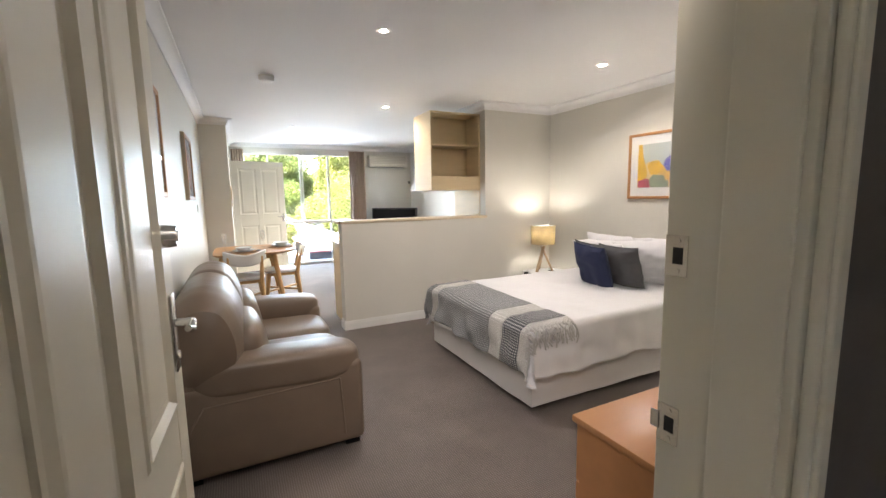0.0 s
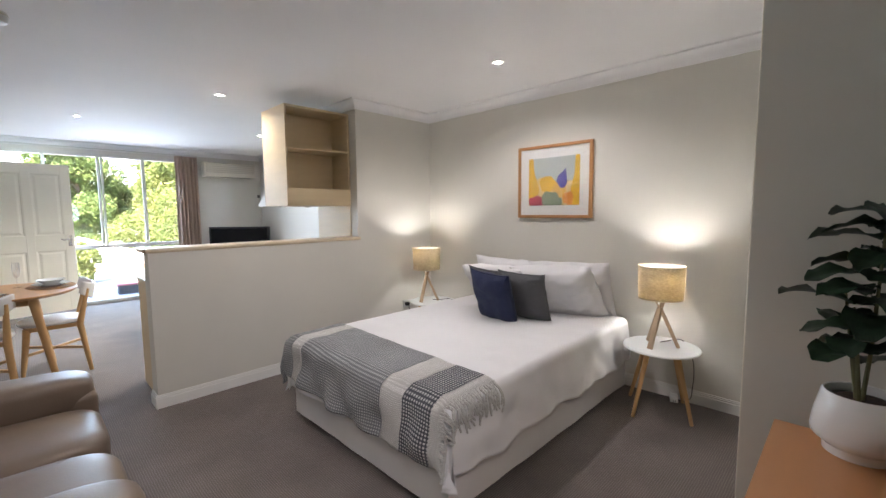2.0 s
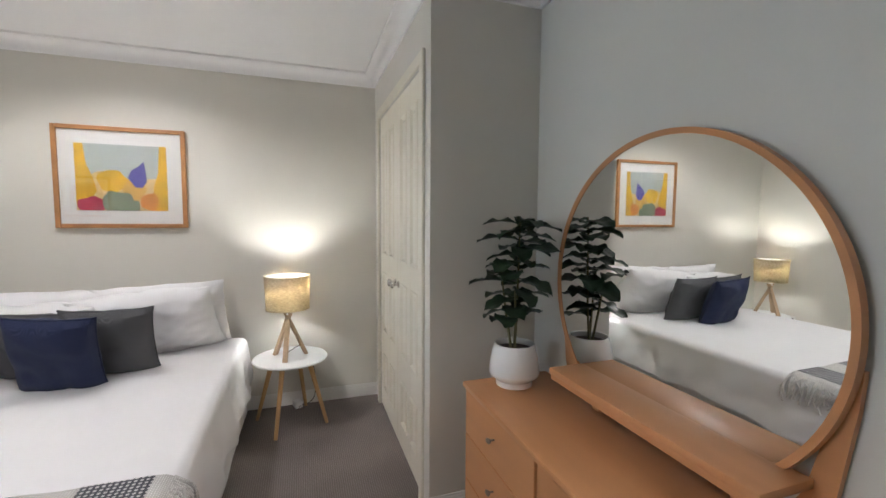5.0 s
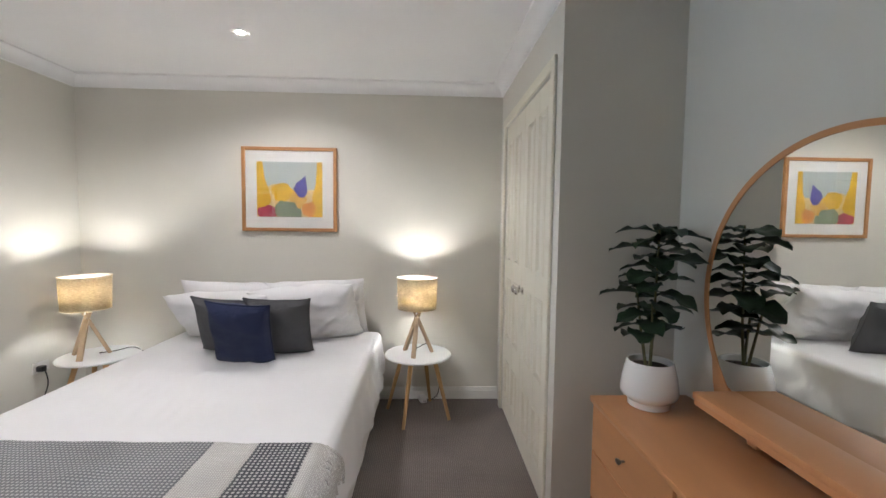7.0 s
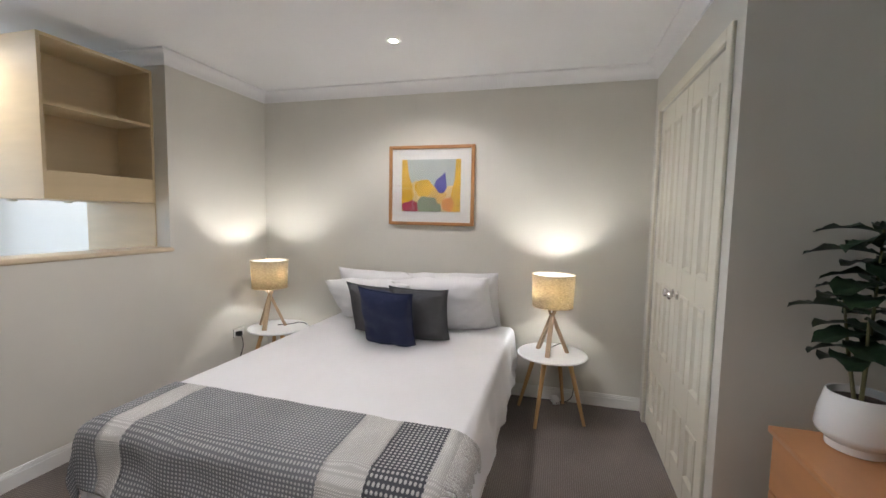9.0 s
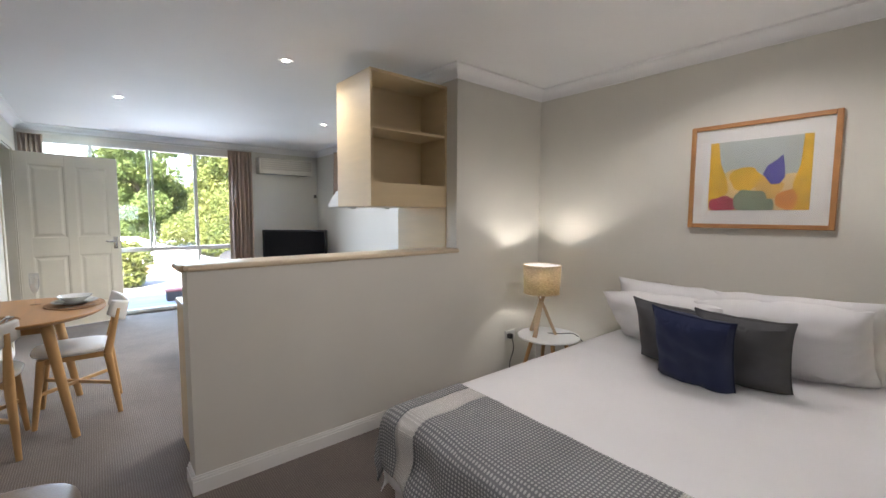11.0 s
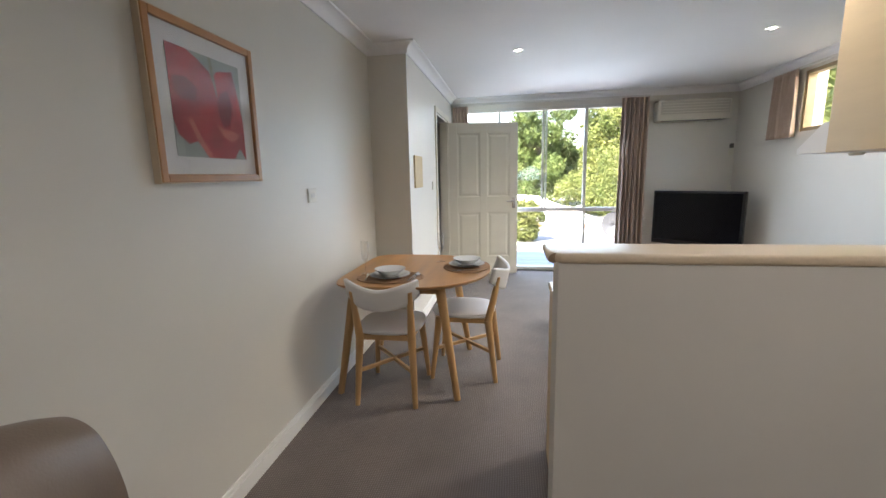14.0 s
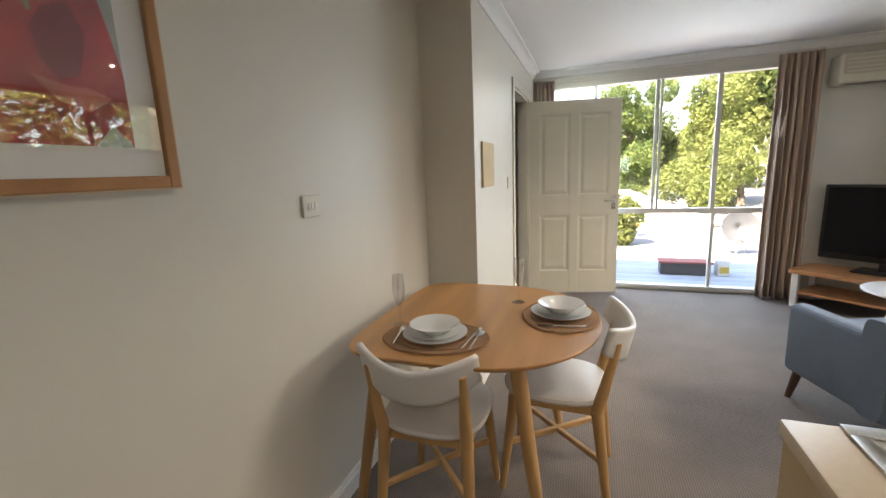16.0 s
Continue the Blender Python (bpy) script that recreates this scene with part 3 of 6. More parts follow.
# the high side window
XW = XR + 0.05
win = tagged(new("window_2"), "high strip window in brown timber frames", "window", "", "structure")
BROWNF = material("brown_window_frame", (0.34, 0.25, 0.14), 0.45, spread=0.1, scale=8)
bm = bmesh.new()
for b in ((XW - 0.04, RY0, RZ0, XW + 0.04, RY0 + 0.035, RZ1), (XW - 0.04, RY1 - 0.035, RZ0, XW + 0.04, RY1, RZ1), (XW - 0.04, RY0 + 0.035, RZ1 - 0.035, XW + 0.04, RY1 - 0.035, RZ1), (XW - 0.04, RY0 + 0.035, RZ0, XW + 0.04, RY1 - 0.035, RZ0 + 0.035)):
    box(bm, *b, bevel=0.003)
part("window_frame", bm, BROWNF, win)
bm = boxes((XW - 0.02, 6.9, RZ0 + 0.035, XW + 0.02, 6.93, RZ1 - 0.035), bevel=0.003)
part("mullion", bm, BROWNF, win)
for y0, y1 in ((RY0 + 0.035, 6.9), (6.93, RY1 - 0.035)):
    bm = boxes((XW - 0.003, y0, RZ0 + 0.035, XW + 0.002, y1, RZ1 - 0.035))
    p = part("pane", bm, PANE, win)
    p.visible_shadow = False

# ---- curtains ----
CURT = material("taupe_curtain_cloth", (0.44, 0.335, 0.265), 0.85, spread=0.12, scale=5, grain=0.3, grain_scale=260, stretch=(1, 1, 0.3))


def curtain(name, label, p, q, z0, z1, folds, depth, seed, flare=1.0):
    """A gathered curtain hanging between p and q with deep uneven folds."""
    e = thing(name, label, "curtain", (p[0], p[1], 0), group="curtains")
    rng = random.Random(seed)
    ph = [rng.uniform(-0.5, 0.5) for _ in range(4)]
    d = Vector((q[0] - p[0], q[1] - p[1], 0))
    n = Vector((-d.y, d.x, 0)).normalized()

    def fn(u, v):
        a = u * folds * 2 * math.pi
        amp = depth * (0.55 + 0.45 * (1 - v) ** 0.5 if v < 0.95 else 0.6)
        w = math.sin(a + ph[0] + 0.7 * math.sin(3 * u + ph[1]) + 0.25 * math.sin(v * 5 + ph[2])) + 0.25 * math.sin(2.3 * a + ph[3])
        spread = 1 + (flare - 1) * (1 - v)
        off = n * (amp * w) + d * ((u - 0.5) * spread + 0.5)
        return Vector((off.x, off.y, z0 + (z1 - z0) * v + 0.004 * math.sin(a)))
    bm = bmesh.new()
    sheet(bm, int(folds * 16) + 1, 16, fn)
    part("curtain_cloth", bm, CURT, e, "", True, 0.004)
    bm = bmesh.new()
    sheet(bm, int(folds * 16) + 1, 3, lambda u, v: Vector((*(d * u + n * (depth * 0.7 * math.sin(u * folds * 6.283 + ph[0]) + 0.006)).xy, z1 - 0.07 * (1 - v))))
    part("heading_tape", bm, CURT, e, "", True, 0.004)
    return e


curtain("curtain", "taupe pleated full-length curtain drawn aside", (2.22, Y1 - 0.09), (2.545, Y1 - 0.09), 0.012, 2.30, 6, 0.05, 3, 1.05)
curtain("curtain", "taupe pleated full-length curtain behind the open door", (0.03, Y1 - 0.09), (0.24, Y1 - 0.09), 0.012, 2.28, 5, 0.045, 5, 1.0)
curtain("curtain", "short taupe curtain beside the high window", (XR - 0.07, 8.05), (XR - 0.07, 7.66), 1.67, 2.31, 6, 0.032, 8, 1.1)
for a, b, nm in (((0.02, Y1 - 0.06, 2.315), (2.56, Y1 - 0.06, 2.315), "long"), ((XR - 0.05, 6.1, 2.315), (XR - 0.05, 8.1, 2.315), "side")):
    e = thing("curtain_rail", "pale metal curtain rail under the cornice", "curtain rail", a)
    bm = bmesh.new()
    d = Vector(b) - Vector(a)
    box(bm, -0.012, -0.012, -0.012, d.x + 0.012, d.y + 0.012, 0.012, bevel=0.004)
    part("rail", bm, ALU, e)

# ---- kitchen side of the divider ----
e = thing("wall_cabinet", "open-shelved beech veneer wall cabinet over the divider", "cabinet", (2.03, YH + 0.11, 1.42))
W_, D_, HH = NIBX - 2.03 - 0.002, 0.47, 0.87
for nm, b in (("side_panel", (0, 0, 0, 0.018, D_, HH)), ("side_panel", (W_ - 0.018, 0, 0, W_, D_, HH)), ("top_panel", (0.018, 0, HH - 0.018, W_ - 0.018, D_, HH)), ("bottom_panel", (0.018, 0, 0, W_ - 0.018, D_, 0.018)), ("back_panel", (0.018, D_ * 0.62, 0.018, W_ - 0.018, D_ * 0.62 + 0.012, HH - 0.018)), ("shelf", (0.018, 0.006, 0.50, W_ - 0.018, D_ * 0.62, 0.518)), ("front_rail", (0.018, 0.002, 0.018, W_ - 0.018, 0.02, 0.155))):
    part(nm, boxes(b, bevel=0.0015), CREAM_LAM, e)
part("side_panel", boxes((0.018, D_ - 0.014, 0.018, W_ - 0.018, D_, HH - 0.018)), CREAM_LAM, e)
e = thing("range_hood", "white slope-fronted range hood behind the wall cabinet", "range hood", (2.032, YH + 0.11 + D_ + 0.001, 1.42))
bm = bmesh.new()
prof = [(0.0, 0.0), (0.17, 0.0), (0.17, 0.022), (0.03, 0.115), (0.0, 0.115)]
rows = [[bm.verts.new((x, y, z)) for y, z in prof] for x in (0.0, W_ - 0.004)]
for k in range(len(prof)):
    bm.faces.new((rows[0][k], rows[0][(k + 1) % len(prof)], rows[1][(k + 1) % len(prof)], rows[1][k]))
bm.faces.new(rows[0]), bm.faces.new(rows[1][::-1])
part("hood_body", bm, WHITE, e)
part("switch_strip", boxes((0.1, 0.171, 0.005, 0.3, 0.174, 0.018)), PLASTIC, e)
for x in (0.16, 0.46):
    bm = bmesh.new()
    lathe(bm, [(0.026, 0.0), (0.026, -0.006), (0.018, -0.012), (0.001, -0.012)], (x, 0.08, -0.0005), seg=20)
    part("hood_lamp", bm, PLASTIC, e, "small round unlit lamp", True)

e = thing("kitchen_bench", "cream laminate kitchen bench behind the divider", "kitchen bench", (1.015, YH + 0.157, 0))
L_ = NIBX - 1.015 - 0.004
part("bench_top", boxes((-0.006, 0.0, 0.832, L_, 0.505, 0.867), bevel=0.008), BENCH_LAM, e, "speckled cream laminate bench top", True)
part("end_panel", boxes((0.0, 0.0, 0.0, 0.018, 0.49, 0.832), bevel=0.001), CREAM_LAM, e)
part("kickboard", boxes((0.02, 0.42, 0.0, L_, 0.435, 0.12)), CREAM_LAM, e)
for k in range(3):
    w = (L_ - 0.03) / 3
    part("cabinet_door", boxes((0.021 + k * w, 0.472, 0.13, 0.018 + (k + 1) * w, 0.49, 0.828), bevel=0.002), CREAM_LAM, e)
e = thing("sink", "stainless steel sink let into the bench top", "sink", (1.10, YH + 0.185, 0.867))
STEEL = material("brushed_steel", (0.62, 0.61, 0.60), 0.3, 1.0, spread=0.05, scale=30, stretch=(8, 1, 1))
bm = bmesh.new()
box(bm, 0, 0, 0.001, 0.78, 0.035, 0.008, bevel=0.003), box(bm, 0, 0.435, 0.001, 0.78, 0.47, 0.008, bevel=0.003)
box(bm, 0, 0.035, 0.001, 0.03, 0.435, 0.008, bevel=0.003), box(bm, 0.42, 0.035, 0.001, 0.78, 0.435, 0.006, bevel=0.002)
part("sink_rim", bm, STEEL, e, "", True)
part("bowl", boxes((0.03, 0.035, 0.0012, 0.42, 0.435, 0.002)), STEEL, e)
bm = bmesh.new()
tube(bm, (0.24, 0.02, 0.006), (0.24, 0.02, 0.12), 0.014)
tube(bm, (0.24, 0.02, 0.115), (0.24, 0.2, 0.13), 0.010)
part("tap", bm, CHROME, e, "chrome tap", True)
structure("splashback_panel", boxes((NIBX - 0.006, YH + 0.115, 0.905, NIBX, 4.945, 1.42)), CREAM_LAM, "yellow-cream laminate splashback panel", "splashback")

# ---- ceiling fittings ----
for x, y in ((0.97, 2.70), (2.845, 2.662), (1.712, 4.878), (0.882, 6.75), (2.76, 6.635)):
    e = thing("downlight", "small round recessed downlight, lit, with a white rim", "downlight", (x, y, H), group="ceiling downlights")
    bm = bmesh.new()
    lathe(bm, [(0.019, -0.001), (0.023, -0.002), (0.030, -0.0055), (0.042, -0.006), (0.046, -0.001)], close=False, seg=28)
    part("rim", bm, WHITE, e, "", True)
    bm = bmesh.new()
    lathe(bm, [(0.019, -0.0015), (0.010, -0.0025), (0.001, -0.003)], seg=24)
    part("led_face", bm, LED, e, "glowing white lamp face")
    sp = new("downlight_beam", bpy.data.lights.new("downlight_beam", "SPOT"))
    sp.data.energy, sp.data.spot_size, sp.data.spot_blend, sp.data.shadow_soft_size, sp.data.color = DOWN_W, radians(152), 0.6, 0.022, WARM
    sp.parent = e
    sp.matrix_basis = pose(0, 0, -0.03)
e = thing("smoke_alarm", "round white ceiling smoke alarm", "smoke alarm", (0.36, 4.02, H))
bm = bmesh.new()
lathe(bm, [(0.062, -0.001), (0.064, -0.030), (0.056, -0.050), (0.03, -0.060), (0.001, -0.060)], seg=32)
part("alarm_body", bm, WHITE, e, "", True)
bm = bmesh.new()
lathe(bm, [(0.0635, -0.010), (0.0655, -0.014), (0.0645, -0.018)], seg=32, close=False)
part("vent_ring", bm, PLASTIC, e)

# ---- wall fittings ----


def switch(at, rz, n, label, w=0.075, h=0.075):
    e = thing("light_switch", label, "light switch", at, rz)
    part("switch_plate", boxes((-w / 2, -0.009, -h / 2, w / 2, 0, h / 2), bevel=0.003), PLASTIC, e)
    for k in range(n):
        c = (k - (n - 1) / 2) * 0.019
        part("rocker", boxes((c - 0.006, -0.013, -0.012, c + 0.006, -0.009, 0.012), bevel=0.002), WHITE, e)
    return e


switch((XL, 5.21, 1.267), 90, 3, "ivory three-gang light switch on the dining wall", 0.10, 0.08)
switch((XP, 7.33, 1.265), 90, 1, "ivory light switch beside the side doorway", 0.055, 0.09)
e = thing("notice_board", "small plain buff notice board on the wall", "notice board", (XP, 6.63, 1.405), 90)
part("board", boxes((-0.15, -0.014, -0.14, 0.15, 0, 0.14), bevel=0.002), material("buff_card", (0.55, 0.43, 0.24), 0.7, spread=0.06, scale=14, grain=0.1), e)
e = thing("remote_holder", "grey remote control in a wall holder", "remote control", (3.585, Y1, 1.62))
part("holder", boxes((-0.03, -0.02, -0.07, 0.03, 0, 0.02), bevel=0.003), PLASTIC, e)
part("remote", boxes((-0.024, -0.018, -0.05, 0.024, -0.002, 0.075), bevel=0.004), material("dark_grey_plastic", (0.10, 0.09, 0.08), 0.5, spread=0.1, scale=20), e, "dark grey remote")


def socket(at, rz, plugged):
    e = thing("power_socket", "white double power socket with a black plug", "power socket", at, rz)
    part("socket_plate", boxes((-0.058, -0.010, -0.036, 0.058, 0, 0.036), bevel=0.003), WHITE, e)
    if plugged:
        bm = boxes((-0.045, -0.05, -0.022, -0.005, -0.010, 0.016), bevel=0.006)
        part("plug", bm, DARK, e, "black plug", True)
        cu = bmesh.new()
        pts = [Vector((-0.025, -0.05 - 0.02 * math.sin(k * 0.7), -0.01 - 0.035 * k)) for k in range(11)]
        for a, b in zip(pts, pts[1:]):
            tube(cu, a, b, 0.0035, seg=6, caps=False)
        part("cord", cu, DARK, e, "black power cord", True)


socket((3.27, YH, 0.376), 0, True)
e = thing("power_adapter", "small white power adapter lying by the skirting", "adapter", (3.567, 1.644, 0.0), 20)
part("adapter_body", boxes((-0.035, -0.025, 0.001, 0.035, 0.025, 0.045), bevel=0.006), WHITE, e, "", True)
part("adapter_pins", boxes((-0.052, -0.008, 0.016, -0.035, -0.004, 0.024), (-0.052, 0.004, 0.016, -0.035, 0.008, 0.024)), CHROME, e, "metal pins")

# ---- air conditioner and television corner ----
AC = material("yellowed_white_plastic", (0.62, 0.58, 0.50), 0.4, spread=0.03, scale=4)
e = thing("air_conditioner", "cream wall-mounted split air conditioner", "air conditioner", (2.63, Y1, 1.985))
part("ac_body", boxes((0, -0.19, 0, 0.845, -0.001, 0.25), bevel=0.02), AC, e, "", True)
part("grille_panel", boxes((0.03, -0.197, 0.075, 0.815, -0.19, 0.225), bevel=0.003), material("grey_grille", (0.50, 0.46, 0.39), 0.5, spread=0.05, scale=60, stretch=(1, 1, 12)), e, "grey intake grille")
for k in range(4):
    part("louvre", boxes((0.05, -0.200, 0.092 + 0.033 * k, 0.795, -0.197, 0.100 + 0.033 * k)), AC, e)
part("outlet_flap", boxes((0.05, -0.194, 0.012, 0.79, -0.186, 0.055), bevel=0.003), AC, e, "cream outlet flap")
part("outlet_slot", boxes((0.06, -0.17, -0.003, 0.78, -0.09, 0.0)), DARK, e, "dark outlet slot")
part("drain_stub", boxes((0.62, -0.09, -0.02, 0.68, -0.05, 0.0), bevel=0.006), AC, e)

e = thing("tv_unit", "low orange-wood television bench with white legs", "tv stand", (3.03, 8.36, 0), -41)
part("top_board", boxes((-0.62, -0.27, 0.32, 0.52, 0.2, 0.355), bevel=0.004), BEECH, e)
part("shelf_board", boxes((-0.56, -0.24, 0.13, 0.46, 0.18, 0.15), bevel=0.002), BEECH, e)
for x in (-0.57, 0.47):
    for y in (-0.23, 0.15):
        part("leg", boxes((x - 0.025, y - 0.025, 0, x + 0.025, y + 0.025, 0.32), bevel=0.003), WHITE, e, "white square leg")
SCREEN = material("dark_screen_glass", (0.002, 0.002, 0.004), 0.18, spread=0.1, scale=2)
SCREEN.node_tree.nodes["Principled BSDF"].inputs["Specular IOR Level"].default_value = 0.12
e = thing("television", "black flat-screen television standing on the corner bench", "television", (3.06, 8.43, 0.356), -41)
part("cabinet", boxes((-0.505, -0.03, 0.09, 0.505, 0.05, 0.765), bevel=0.012), DARK, e, "", True)
part("screen", boxes((-0.475, -0.034, 0.145, 0.475, -0.03, 0.74)), SCREEN, e, "dark glossy screen")
part("neck", boxes((-0.09, -0.01, 0.015, 0.09, 0.035, 0.11), bevel=0.01), DARK, e, "", True)
part("foot", boxes((-0.24, -0.12, 0, 0.24, 0.14, 0.018), bevel=0.008), DARK, e, "", True)
part("brand_mark", boxes((-0.018, -0.0345, 0.112, 0.018, -0.030, 0.122)), CHROME, e, "small silver mark")

# ---- outside ----
GROUND = material("pale_concrete", (0.24, 0.235, 0.225), 0.85, spread=0.1, scale=0.6, grain=0.2)
structure("ground", boxes((-400, Y1 + 0.16, -0.6, 400, 800, -0.16), (XR + 0.2, -300, -0.6, 400, Y1 + 0.16, -0.16)), GROUND, "pale sunlit concrete yard", "ground")
DECKM = material("blue_grey_deck_board", (0.36, 0.40, 0.46), 0.7, spread=0.15, scale=6, stretch=(0.2, 1, 1), rand=0.12)
deck = tagged(new("deck"), "weathered blue-grey timber deck outside the window", "deck", "", "structure")
me = None
for k in range(14):
    if me is None:
        bm = boxes((-3.0, 0, -0.03, 5.5, 0.108, 0.0), bevel=0.004)
        ob = part("board", bm, DECKM, deck)
        me = ob.data
    else:
        ob = new("board", me)
        ob.parent = deck
    ob.location = (0, Y1 + 0.17 + 0.116 * k, -0.03)
structure("deck_joists", boxes((-3.0, Y1 + 0.17, -0.16, 5.5, Y1 + 1.78, -0.065)), DECKM, "dark underside of the deck", "deck")



def foliage(name, c0, c1):
    """Leaves: two greens in clumps, letting part of the light through."""
    m = material(name, c0, 0.55, spread=0.3, scale=1.4, second=c1)
    nt = m.node_tree
    b, out = nt.nodes["Principled BSDF"], nt.nodes["Material Output"]
    col = b.inputs["Base Color"].links[0].from_socket
    t, mx = nt.nodes.new("ShaderNodeBsdfTranslucent"), nt.nodes.new("ShaderNodeMixShader")
    mx.inputs[0].default_value = 0.55
    b.inputs["Specular IOR Level"].default_value = 0.08
    nt.links.new(col, t.inputs[0])
    nt.links.new(b.outputs[0], mx.inputs[1])
    nt.links.new(t.outputs[0], mx.inputs[2])
    nt.links.new(mx.outputs[0], out.inputs[0])
    return m


LEAF_G = foliage("sunlit_foliage", (0.13, 0.185, 0.055), (0.23, 0.245, 0.085))
LEAF_D = foliage("deep_green_foliage", (0.09, 0.145, 0.05), (0.17, 0.21, 0.07))
BARK = material("grey_brown_bark", (0.16, 0.12, 0.09), 0.9, spread=0.3, scale=8, stretch=(1, 1, 0.2), grain=0.6, grain_scale=30)


def tree(name, label, at, height, radius, seed, mat, n=2600, trunk=True, leaf=0.16, low=0.25):
    e = thing(name, label, "tree" if trunk else "bush", at)
    rng = random.Random(seed)
    heads = []
    if trunk:
        bm = bmesh.new()
        top = Vector((rng.uniform(-.3, .3), rng.uniform(-.3, .3), height * 0.6))
        tube(bm, (0, 0, 0), top * 0.5, radius * 0.075, radius * 0.055, 10)
        tube(bm, top * 0.5, top, radius * 0.055, radius * 0.03, 10)
        for k in range(9):
            b = top * rng.uniform(0.4, 1.0)
            a = rng.uniform(0, 6.28)
            t = b + Vector((math.cos(a) * radius * rng.uniform(.45, .85), math.sin(a) * radius * rng.uniform(.45, .85), height * rng.uniform(.08, .3)))
            tube(bm, b, t, radius * 0.028, radius * 0.01, 6)
            heads.append(t)
        part("trunk", bm, BARK, e)
    for k in range(16 if trunk else 8):
        a, rr = rng.uniform(0, 6.28), radius * math.sqrt(rng.random()) * 0.85
        heads.append(Vector((math.cos(a) * rr, math.sin(a) * rr, height * rng.uniform(low, 0.95))))
    vs, fs = [], []
    for k in range(n):
        h = heads[rng.randrange(len(heads))]
        r = radius * 0.42
        d = Vector((rng.gauss(0, 1), rng.gauss(0, 1), rng.gauss(0, 0.8))).normalized() * r * rng.uniform(0.35, 1.0) ** 0.5
        c = h + d
        c.z = max(c.z, 0.05)
        q = Euler((rng.uniform(-1.0, 1.0), rng.uniform(-1.0, 1.0), rng.uniform(0, 6.28))).to_matrix()
        s = leaf * rng.uniform(0.6, 1.4)
        i = len(vs)
        for x, y, z in ((-1, 0, 0), (0, -0.45, 0.12), (1.1, 0, 0), (0, 0.45, 0.12)):
            vs.append(c + q @ (Vector((x, y, z)) * s))
        fs.append((i, i + 1, i + 2, i + 3))
    me = bpy.data.meshes.new("crown")
    me.from_pydata(vs, [], fs)
    me.materials.append(mat)
    ob = new("crown", me)
    ob.parent = e
    return e


tree("tree", "rounded green tree beyond the yard", (2.3, 24.0, -0.16), 4.9, 1.5, 3, LEAF_D, 17000, leaf=0.085)
tree("tree", "tall leafy green tree beyond the yard", (5.5, 21.0, -0.16), 5.0, 1.7, 1, LEAF_G, 20000, leaf=0.085)
tree("tree", "tall leafy green tree beyond the yard", (8.0, 19.5, -0.16), 6.8, 2.4, 2, LEAF_D, 26000, leaf=0.10)
tree("tree", "tall leafy green tree beyond the yard", (12.5, 22.0, -0.16), 8.0, 3.4, 4, LEAF_G, 20000, leaf=0.14)
tree("tree", "green tree beside the yard", (-4.5, 25.0, -0.16), 4.6, 2.2, 6, LEAF_G, 12000, leaf=0.12)
tree("tree", "tall green tree in the distance", (22.0, 34.0, -0.16), 9.0, 5.0, 16, LEAF_D, 8000, leaf=0.24)
tree("bush", "yellow-green bush beside the deck", (0.72, 12.5, -0.16), 1.7, 0.75, 7, LEAF_G, 7000, False, 0.05, 0.1)
tree("bush", "flowering green shrub along the yard", (4.0, 18.6, -0.16), 2.0, 1.5, 8, LEAF_G, 9000, False, 0.06, 0.1)
tree("bush", "flowering green shrub along the yard", (7.0, 17.2, -0.16), 2.6, 1.8, 9, LEAF_G, 10000, False, 0.065, 0.1)
tree("bush", "green shrub along the yard", (11.0, 18.0, -0.16), 3.0, 2.2, 10, LEAF_D, 9000, False, 0.08, 0.1)
tree("bush", "green shrub along the yard", (1.0, 20.5, -0.16), 1.9, 1.6, 11, LEAF_D, 8000, False, 0.07, 0.1)
tree("tree", "leafy tree outside the side window", (5.9, 8.4, -0.16), 4.4, 1.6, 12, LEAF_G, 5200, True, 0.09, 0.2)
tree("tree", "leafy tree outside the side window", (6.2, 6.2, -0.16), 4.6, 1.8, 13, LEAF_G, 5200, True, 0.09, 0.2)

# far woods closing the view behind the trees
rng = random.Random(31)
vs, fs = [], []
for k in range(42000):
    x = rng.uniform(-16, 40)
    top = 3.6 + 2.8 * min(1, max(0, (x - 6) / 6)) + 1.2 * noise.noise(Vector((x * 0.35, 0, 0)))
    c = Vector((x, rng.uniform(30, 36), -0.2 + top * rng.random() ** 0.75))
    q = Euler((rng.uniform(-1.2, 1.2), rng.uniform(-1.2, 1.2), rng.uniform(0, 6.28))).to_matrix()
    s, i = rng.uniform(0.12, 0.28), len(vs)
    for p in ((-1, 0, 0), (0, -0.5, 0.12), (1.1, 0, 0), (0, 0.5, 0.12)):
        vs.append(c + q @ (Vector(p) * s))
    fs.append((i, i + 1, i + 2, i + 3))
me = bpy.data.meshes.new("far_woods")
me.from_pydata(vs, [], fs)
me.materials.append(LEAF_G)
tagged(new("far_woods", me), "sunlit yellow-green woods in the distance", "woods", "", "stuff")

YARD_W = material("sunlit_white_sheet", (0.75, 0.75, 0.72), 0.8, spread=0.05, scale=2)
e = thing("tent_roof", "low white pitched shelter sheet beyond the yard", "shelter", (2.6, 16.2, -0.16))
bm = bmesh.new()
for y in (-1.0, 1.0):
    bm.faces.new([bm.verts.new(v) for v in ((-3.4, y, 0.10), (1.1, y, 0.04), (0.9, 0, 0.10), (-1.05, 0, 0.86), (-2.2, 0, 0.9))])
part("roof_sheet", bm, YARD_W, e, "", False, 0.03)
for x in (-3.2, -1.0):
    bm = bmesh.new()
    tube(bm, (x, 0, 0), (x, 0, 0.5 if x < -2 else 0.82), 0.03)
    part("post", bm, ALU, e)
